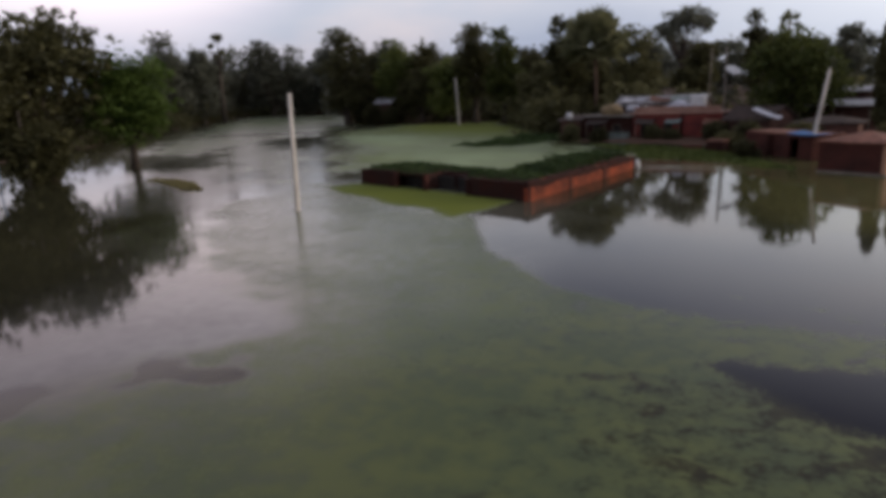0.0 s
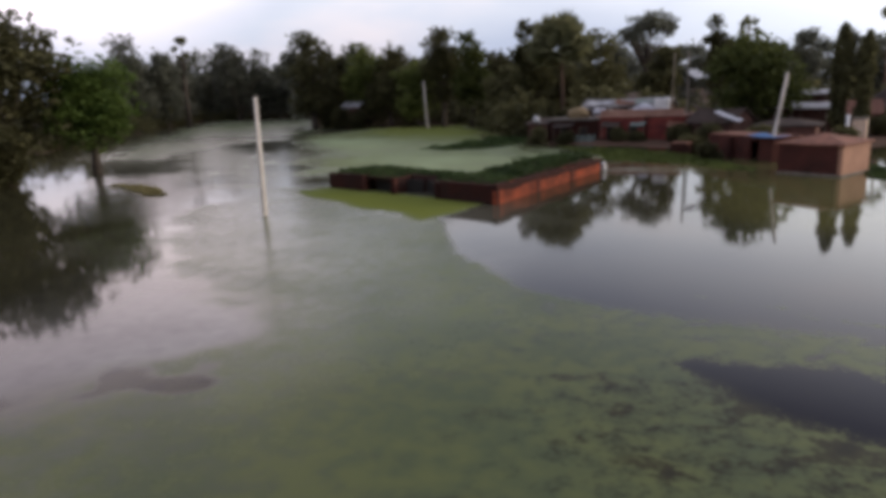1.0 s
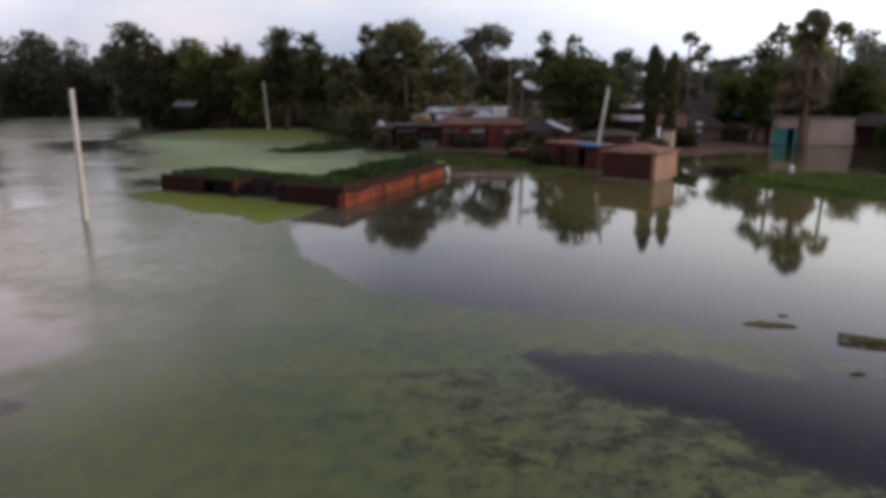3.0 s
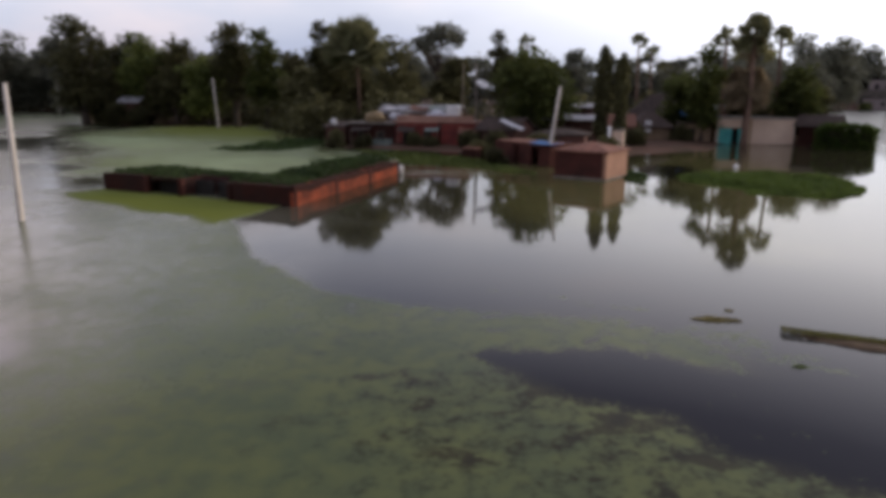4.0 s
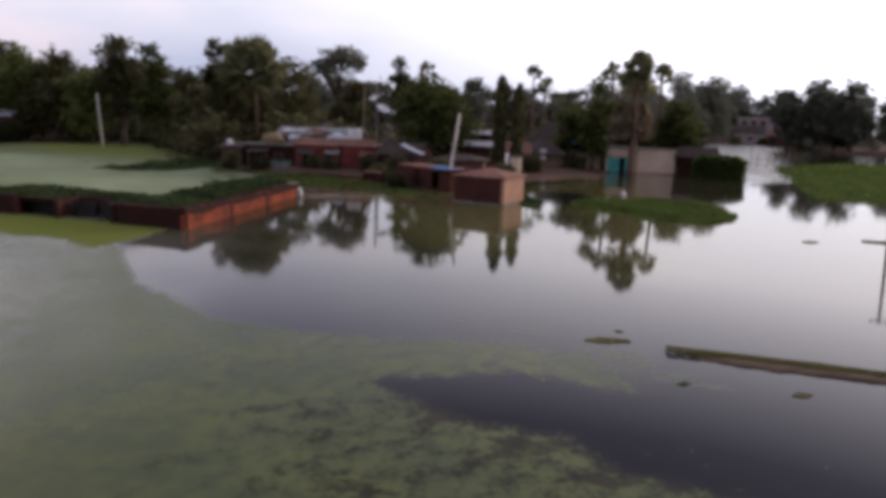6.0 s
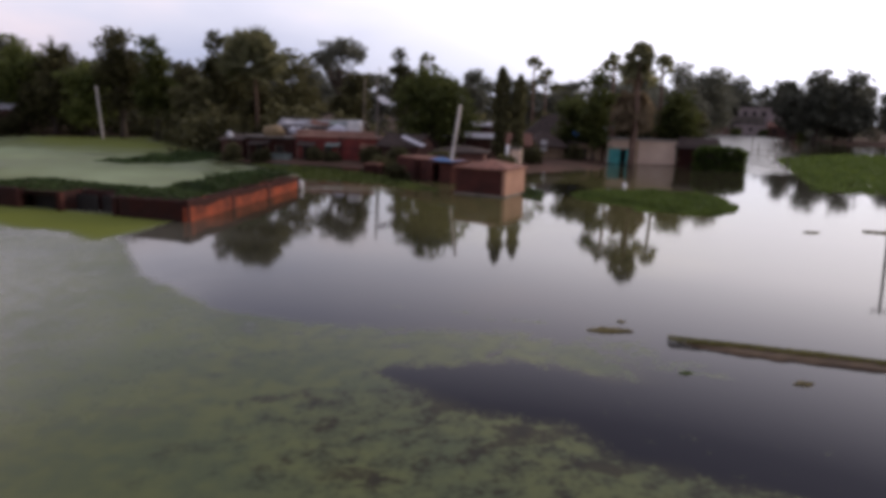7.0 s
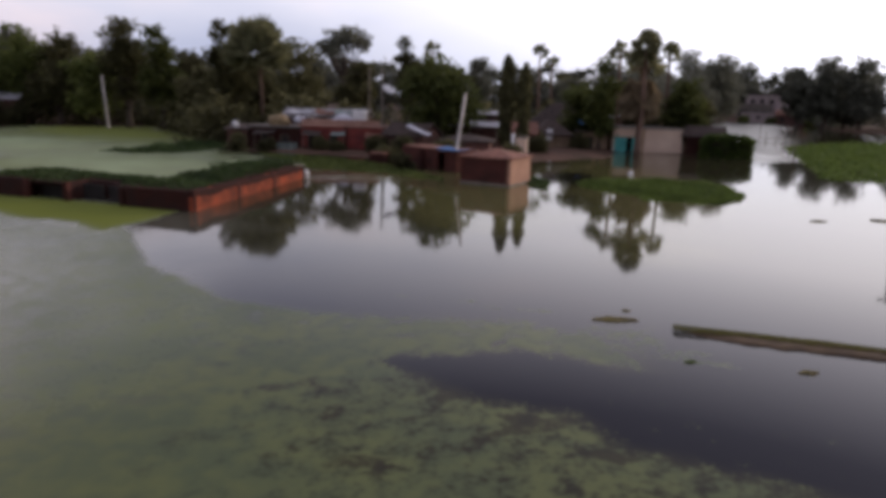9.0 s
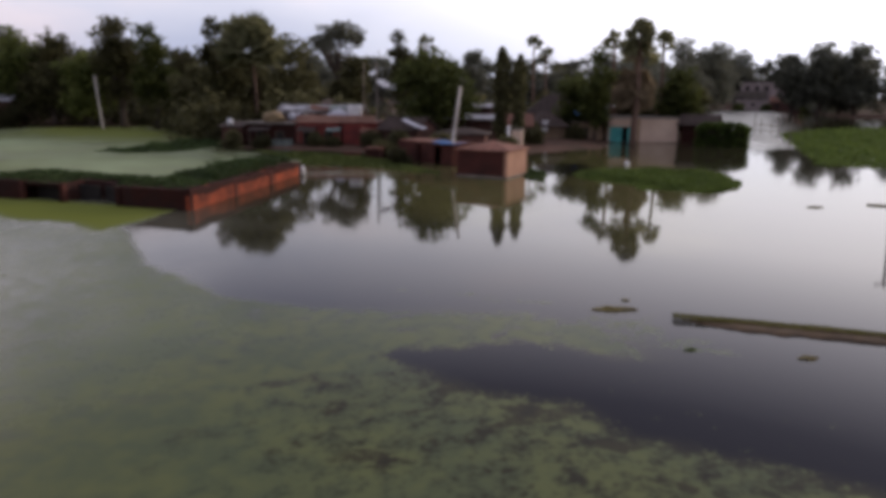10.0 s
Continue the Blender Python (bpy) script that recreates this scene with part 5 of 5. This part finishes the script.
weed_mat("weed_clump", [(-36.5, 45.6), (-34, 44.6), (-31.5, 42.6), (-29, 40.2), (-28, 40.6), (-30, 42.8), (-33, 45), (-36, 46.6)], 1500, 0.5, "weed_dead", "dark drifted brushwood clump", 0.2, 28)
weed_mat("weed_clump", [(32.3, 29.6), (33.4, 29.3), (35.5, 28.4), (35.2, 28.0), (33.2, 28.6)], 700, 0.3, "weed_dead", "dark weed caught round the iron pole", 0.13, 29)
weed_mat("weed_clump", [(28.2, 29.6), (28.9, 29.9), (29.3, 29.6), (28.8, 29.3)], 160, 0.1, "weed_dead", "tiny dark clump adrift", 0.08, 30)

weed_mat("weed_clump", [(9.75, 16.9), (9.95, 17.0), (10.1, 16.85), (9.9, 16.75)], 60, 0.05, "weed_dead", "tiny dark clump adrift", 0.05, 32)
weed_mat("weed_clump", [(9.3, 13.0), (9.45, 13.1), (9.6, 13.0), (9.45, 12.9)], 50, 0.04, "weed", "tiny yellow-green tuft adrift", 0.05, 33)


# mud ridge with moss just above the water
def ridge():
    a, b = Vector((10.35, 15.1, 0)), Vector((21.4, 8.5, 0))
    d = (b - a)
    s = Vector((-d.y, d.x, 0)).normalized()
    vs, fs = [], []
    n, k = 90, 9
    for i in range(n + 1):
        u = i / n
        c = a + d * u - s * 0.06 + s * 0.05 * noise.noise(Vector((u * 30, 0, 0)))
        w = 0.50 * min(1, 0.06 + u * 8) * (1 + 0.25 * noise.noise(Vector((u * 22, 5, 0))))
        for j in range(k):
            th = math.pi * j / (k - 1)
            hh = 0.11 * math.sin(th) ** 0.7 * min(1, 0.1 + u * 7) + 0.03 * noise.noise(Vector((u * 60, j * 0.8, 2)))
            q = c + s * (w * -math.cos(th))
            vs.append((q.x - a.x, q.y - a.y, hh - 0.03 if 0 < j < k - 1 else -0.25))
    for i in range(n):
        for j in range(k - 1):
            q = i * k + j
            fs.append((q, q + k, q + k + 1, q + 1))
    fs.append(tuple(range(k)))
    fs.append(tuple(range(n * k + k - 1, n * k - 1, -1)))
    t = thing("mud_ridge", pose(a.x, a.y, 0), "brown field ridge with olive moss, awash in the flood", "ridge")
    link_mesh("bank", vs, fs, M["ridge_mud"], t, smooth=True)
    rng = np.random.default_rng(41)
    k = 9000
    u = rng.uniform(0.0, 1, k)
    off = rng.uniform(-0.16, 0.40, k) + 0.10 * wobble(np.stack([u * 11, u], 1), 1.7, 16)
    p = np.stack([d.x * u + s.x * off, d.y * u + s.y * off, 0.065 + rng.uniform(0, 0.05, k) * np.clip(1 + 0.8 * wobble(np.stack([u * 11, off], 1), 2.2, 15), 0.2, 2) - 0.3 * np.clip(np.abs(off) - 0.18, 0, 1)], 1)
    lv, lf = leaf_cards(rng, p, 0.042, 0.8, 0.35)
    link_mesh("moss", lv.tolist(), lf.tolist(), M["weed_olive"], t, "olive green moss and grass")


ridge()

# creeper-covered shed end
def hedge():
    rng = np.random.default_rng(51)
    t = thing("creeper_hedge", pose(52.6, 69.0, 0), "dense dark green creeper over a fence by the water", "hedge")
    d = Vector((4.6, -4.4, 0)).normalized()
    n = 3600
    u = rng.uniform(-3.1, 2.9, n)
    v = rng.uniform(-1.1, 1.1, n)
    z = rng.uniform(-0.1, 2.75, n) * (1 - 0.22 * (u / 3) ** 4)
    face = rng.integers(0, 3, n)
    v = np.where(face == 0, -1.1 + rng.normal(0, 0.1, n), v)
    z = np.where(face == 1, 2.75 - 0.4 * np.abs(v) - 0.5 * (u / 3) ** 4 + 0.3 * wobble(np.stack([u, v], 1), 1.6, 17) + rng.normal(0, 0.1, n), z)
    p = np.stack([d.x * u - d.y * v, d.y * u + d.x * v, z], 1)
    lv, lf = leaf_cards(rng, p, 0.2, 0.9, 0.6)
    link_mesh("leaves", lv.tolist(), lf.tolist(), M["leaf_bright"], t)
    bm = box((-3.0, -0.8, -0.6), (2.7, 0.9, 2.05), 0.1)
    ob = part("fence_core", bm, M["thatch"], t, "dark woven fence under the creeper")
    ob.rotation_euler = (0, 0, math.atan2(d.y, d.x))


hedge()


# ---- trees ----
BACK = "trees behind the village"
for x, y, h, r, lv, lab in (
        (-53, 130, 19.3, 6.7, "leaf_dark", "tall dark broadleaf tree in the woods"),
        (-43, 134, 17.0, 6.0, "leaf_mid", "olive broadleaf tree in the woods"),
        (-37, 131, 16.4, 5.6, "leaf_dark", "dark broadleaf tree in the woods"),
        (-24.4, 123, 18.5, 4.6, "leaf_dark", "tall dark tree at the edge of the woods"),
        (-18.2, 119, 16.9, 4.3, "leaf_mid", "olive tree at the edge of the woods"),
        (-16.3, 139, 14.1, 5.2, "leaf_dark", "dark broadleaf tree in the woods"),
        (-52, 141, 15.7, 5.6, "leaf_dark", "dark broadleaf tree in the woods"),
        (-30, 127, 12.4, 5.4, "leaf_mid", "lower broadleaf tree at the edge of the woods"),
        (-11.7, 112, 10.4, 4.4, "leaf_dark", "dark bushy tree behind the weed bank"),
        (-6.3, 98, 15.6, 3.6, "leaf_dark", "dark tree beside the fan palm"),
        (3.3, 105, 14.8, 5.4, "leaf_dark", "dark broadleaf tree behind the houses"),
        (-3, 112, 12.5, 4.6, "leaf_dark", "dark broadleaf tree behind the houses"),
        (11.4, 100, 11.4, 3.6, "leaf_dark", "dark broadleaf tree behind the houses"),
        (24.5, 128, 17.6, 2.9, "leaf_dark", "slim dark tree behind the houses"),
        (41, 134, 14.8, 3.4, "leaf_far", "far broadleaf tree behind the village"),
        (40.9, 79.5, 11.9, 2.6, "leaf_mid", "light green upright tree by the beige house"),
        (75, 168, 14.0, 8.0, "leaf_dark", "dark spreading tree far behind the thatched house"),
        (59.4, 162, 12.8, 6.5, "leaf_dark", "dark spreading tree far behind the huts"),
        (40.9, 84, 8.8, 3.8, "leaf_mid", "bushy tree behind the beige house"),
        (52.6, 78.5, 9.6, 3.6, "leaf_mid", "green bushy tree behind the brick store"),
        (49.5, 84, 8.6, 3.4, "leaf_dark", "dark bushy tree behind the beige house"),
        (88, 122, 17.0, 7.2, "leaf_far", "far dark broadleaf tree"),
        (78, 116, 16.5, 6.0, "leaf_far", "far dark broadleaf tree"),
        (60, 88, 8.0, 3.6, "leaf_dark", "bushy tree behind the creeper")):
    tree(x, y, h, r, lv, lab, group=BACK, bare=0.14, leaf=0.32)
tree(17.9, 74.4, 11.0, 5.6, "leaf_mid", "big spreading mango tree over the huts", bare=0.2, lobes=10, density=1.4, leaf=0.28, name="mango_tree")
tree(11.5, 120, 18.2, 5.4, "leaf_far", "open-crowned tree with bare limbs and scattered foliage", bare=0.55, lobes=10, density=0.6, sparse=True)
for x, y, h, r in ((-4.4, 76.8, 1.9, 1.3), (-1.2, 75.2, 1.5, 1.2), (4.6, 74.4, 1.7, 1.3), (6.4, 73.4, 1.3, 1.1), (10.4, 71.6, 2.1, 1.5), (12.4, 66.4, 2.4, 1.7), (10.0, 62.6, 1.6, 1.2), (10.6, 57.0, 1.3, 1.2),
                   # first three: added for the shadow-dark foot of the house at the woods
                   (-46.5, 127.0, 4.6, 2.6), (-42.8, 126.4, 3.8, 2.4), (-50.5, 131.0, 4.4, 2.8), (15.8, 62.0, 2.4, 1.7), (20.6, 54.2, 1.5, 1.2), (23.0, 63.4, 1.9, 1.3), (29.5, 72.5, 2.2, 1.6), (31.6, 79.0, 2.8, 1.6), (37.8, 78.6, 2.4, 1.5), (-6.6, 86.0, 1.8, 1.5)):
    tree(x, y, h, r, "leaf_dark", "low dark shrub added at the edge of the flood", bare=0.02, lobes=5, leaf=0.14, base=0.1, name="shrub", group="shrubs along the shore")
column_tree(24.3, 69.4, 10.8, 0.95, label="slender dark column-shaped tree")
column_tree(26.1, 68.7, 10.0, 0.8, label="slightly shorter column-shaped tree")
fan_palm(-2.0, 92.3, 11.2, 4.7, "stout fan palm with olive leaves", 76)
fan_palm(43.2, 73.6, 13.0, 2.0, "tall fan palm with an upright crown", 36, dry=4, base=0.0)
fan_palm(43.9, 75.4, 10.6, 3.6, "fan palm with a skirt of dry brown fronds", 14, dry=76, base=0.1)
fan_palm(50.6, 80.2, 12.6, 1.8, "tall thin fan palm", 22)
fan_palm(45.5, 84.0, 13.0, 1.8, "thin fan palm with a small crown", 22)
fan_palm(56.2, 139.4, 16.8, 2.2, "far tall fan palm above the treetops", 24)
fan_palm(58.7, 138.4, 14.6, 1.9, "far fan palm with a small crown", 20)
fan_palm(29.5, 128, 15.2, 2.0, "far fan palm behind the mango tree", 20)

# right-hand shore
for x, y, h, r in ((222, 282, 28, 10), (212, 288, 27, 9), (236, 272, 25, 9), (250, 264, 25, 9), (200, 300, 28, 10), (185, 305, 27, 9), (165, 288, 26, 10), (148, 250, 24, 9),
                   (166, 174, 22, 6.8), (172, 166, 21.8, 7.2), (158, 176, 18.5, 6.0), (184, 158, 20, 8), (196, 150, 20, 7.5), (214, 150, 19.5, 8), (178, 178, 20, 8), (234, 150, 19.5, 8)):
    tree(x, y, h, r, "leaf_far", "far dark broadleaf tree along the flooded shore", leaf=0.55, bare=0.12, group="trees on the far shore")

# left bank
tree(-50.5, 50.5, 14.6, 7.6, "leaf_dark", "big dark spreading tree on the bank", bare=0.24, lobes=13, density=1.6, name="spreading_tree")
tree(-52.5, 43.5, 14.2, 7.0, "leaf_dark", "dark spreading tree on the bank", bare=0.25, lobes=9, density=1.2)
tree(-45.6, 55.6, 11.3, 5.0, "leaf_bright", "bright green mango tree leaning over the water", bare=0.27, lobes=10, density=1.6, leaf=0.26, name="mango_tree")
tree(-47.2, 45.6, 5.0, 3.2, "leaf_dark", "low bushy tree at the water", bare=0.1)
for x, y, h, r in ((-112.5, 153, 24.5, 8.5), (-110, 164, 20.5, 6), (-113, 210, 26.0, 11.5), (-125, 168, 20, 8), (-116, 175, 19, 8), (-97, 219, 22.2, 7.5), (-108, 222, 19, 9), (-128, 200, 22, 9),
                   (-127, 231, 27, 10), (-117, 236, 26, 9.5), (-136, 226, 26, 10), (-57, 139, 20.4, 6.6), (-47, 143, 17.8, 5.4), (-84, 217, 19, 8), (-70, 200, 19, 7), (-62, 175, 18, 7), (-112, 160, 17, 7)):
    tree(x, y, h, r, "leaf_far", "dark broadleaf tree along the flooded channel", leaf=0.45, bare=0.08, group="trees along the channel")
tree(-106, 168, 24, 2.6, "leaf_dark", "thin tall half-bare tree", bare=0.55, lobes=4, sparse=True)


def woods(name, line, n, height, depth, size, mat, label, seed, base=0.0, low=0.62):
    """A belt of far trees: billowing crowns of leaf sprays along a line on the plan."""
    rng = np.random.default_rng(seed)
    line = np.asarray(line, float)
    seg = np.linalg.norm(np.diff(line, axis=0), axis=1)
    cum = np.concatenate([[0], np.cumsum(seg)])
    L = cum[-1]
    k = int(L / 4.5)
    s = np.linspace(0, L, k) + rng.normal(0, 1.5, k)
    x, y = np.interp(s, cum, line[:, 0]), np.interp(s, cum, line[:, 1])
    off = rng.uniform(0, depth, k)
    r = np.hypot(x, y)
    x, y = x + x / r * off, y + y / r * off
    hh = height * rng.uniform(low, 1.08, k)
    lobes = []
    for i in range(k):
        cr = rng.uniform(2.6, 4.6)
        lobes += [(x[i], y[i], hh[i] - cr * 0.8, cr, 0.9), (x[i] + rng.normal() * 2, y[i], hh[i] * 0.55, cr * 1.1, 1.0), (x[i] + rng.normal() * 2, y[i], hh[i] * 0.22, cr, 0.8)]
    p = clump_cloud(rng, lobes, n // 4, 10, size * 1.2, 0.2)
    p[:, 2] = np.abs(p[:, 2] - base) + base
    lv, lf = leaf_cards(rng, p, size)
    ob = link_mesh(name, lv.tolist(), lf.tolist(), M[mat])
    return tagged(ob, label, "woods", kind="stuff")


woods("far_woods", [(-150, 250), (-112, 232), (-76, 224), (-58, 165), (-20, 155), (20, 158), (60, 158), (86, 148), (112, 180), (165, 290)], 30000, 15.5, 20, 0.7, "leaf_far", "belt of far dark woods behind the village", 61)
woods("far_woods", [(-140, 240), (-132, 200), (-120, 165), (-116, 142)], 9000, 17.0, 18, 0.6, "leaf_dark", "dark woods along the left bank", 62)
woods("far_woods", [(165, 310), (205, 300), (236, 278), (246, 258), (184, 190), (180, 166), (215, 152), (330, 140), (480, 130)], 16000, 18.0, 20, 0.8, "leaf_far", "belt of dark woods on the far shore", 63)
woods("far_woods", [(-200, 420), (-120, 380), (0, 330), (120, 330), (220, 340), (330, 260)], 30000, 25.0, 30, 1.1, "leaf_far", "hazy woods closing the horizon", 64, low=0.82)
# undergrowth belts: bushes added for the dark shade at the foot of trees
woods("undergrowth", [(-50, 140), (-38, 129), (-20, 133), (-12, 108), (-9, 96)], 5000, 6.0, 6, 0.4, "leaf_dark", "undergrowth added for the dark shade at the edge of the woods", 65)
woods("undergrowth", [(-9, 88), (0, 88), (10, 86), (16, 80), (24, 86), (32, 96), (48, 95), (58, 90), (61, 100)], 8000, 5.0, 6, 0.4, "leaf_dark", "dark bushes between the houses", 66)
woods("far_woods", [(-120, 140), (-150, 118), (-190, 90), (-205, 40)], 7000, 12.0, 15, 0.7, "leaf_far", "low dark woods beyond the left bank", 68)
woods("undergrowth", [(-72, 66), (-78, 82), (-88, 108), (-106, 147), (-124, 196), (-118, 220), (-98, 223), (-76, 214)], 9000, 4.0, 5, 0.35, "leaf_dark", "bushes added for the dark shade along the left bank", 67)

# left bank clutter
sheet("tarpaulin", (-47.6, 42.0, 0.2), (1.3, -1.0, 0), (0.1, 0, 2.0), "tarp_blue", "bright blue tarpaulin hung at the water's edge", "tarpaulin", 0.06)
pole((-46.6, 44.0, 0), (-46.5, 44.0, 6.0), 0.09, 0.06, "thin bare trunk standing at the water's edge", "stake", "bark", "stakes", sunk=0.5)
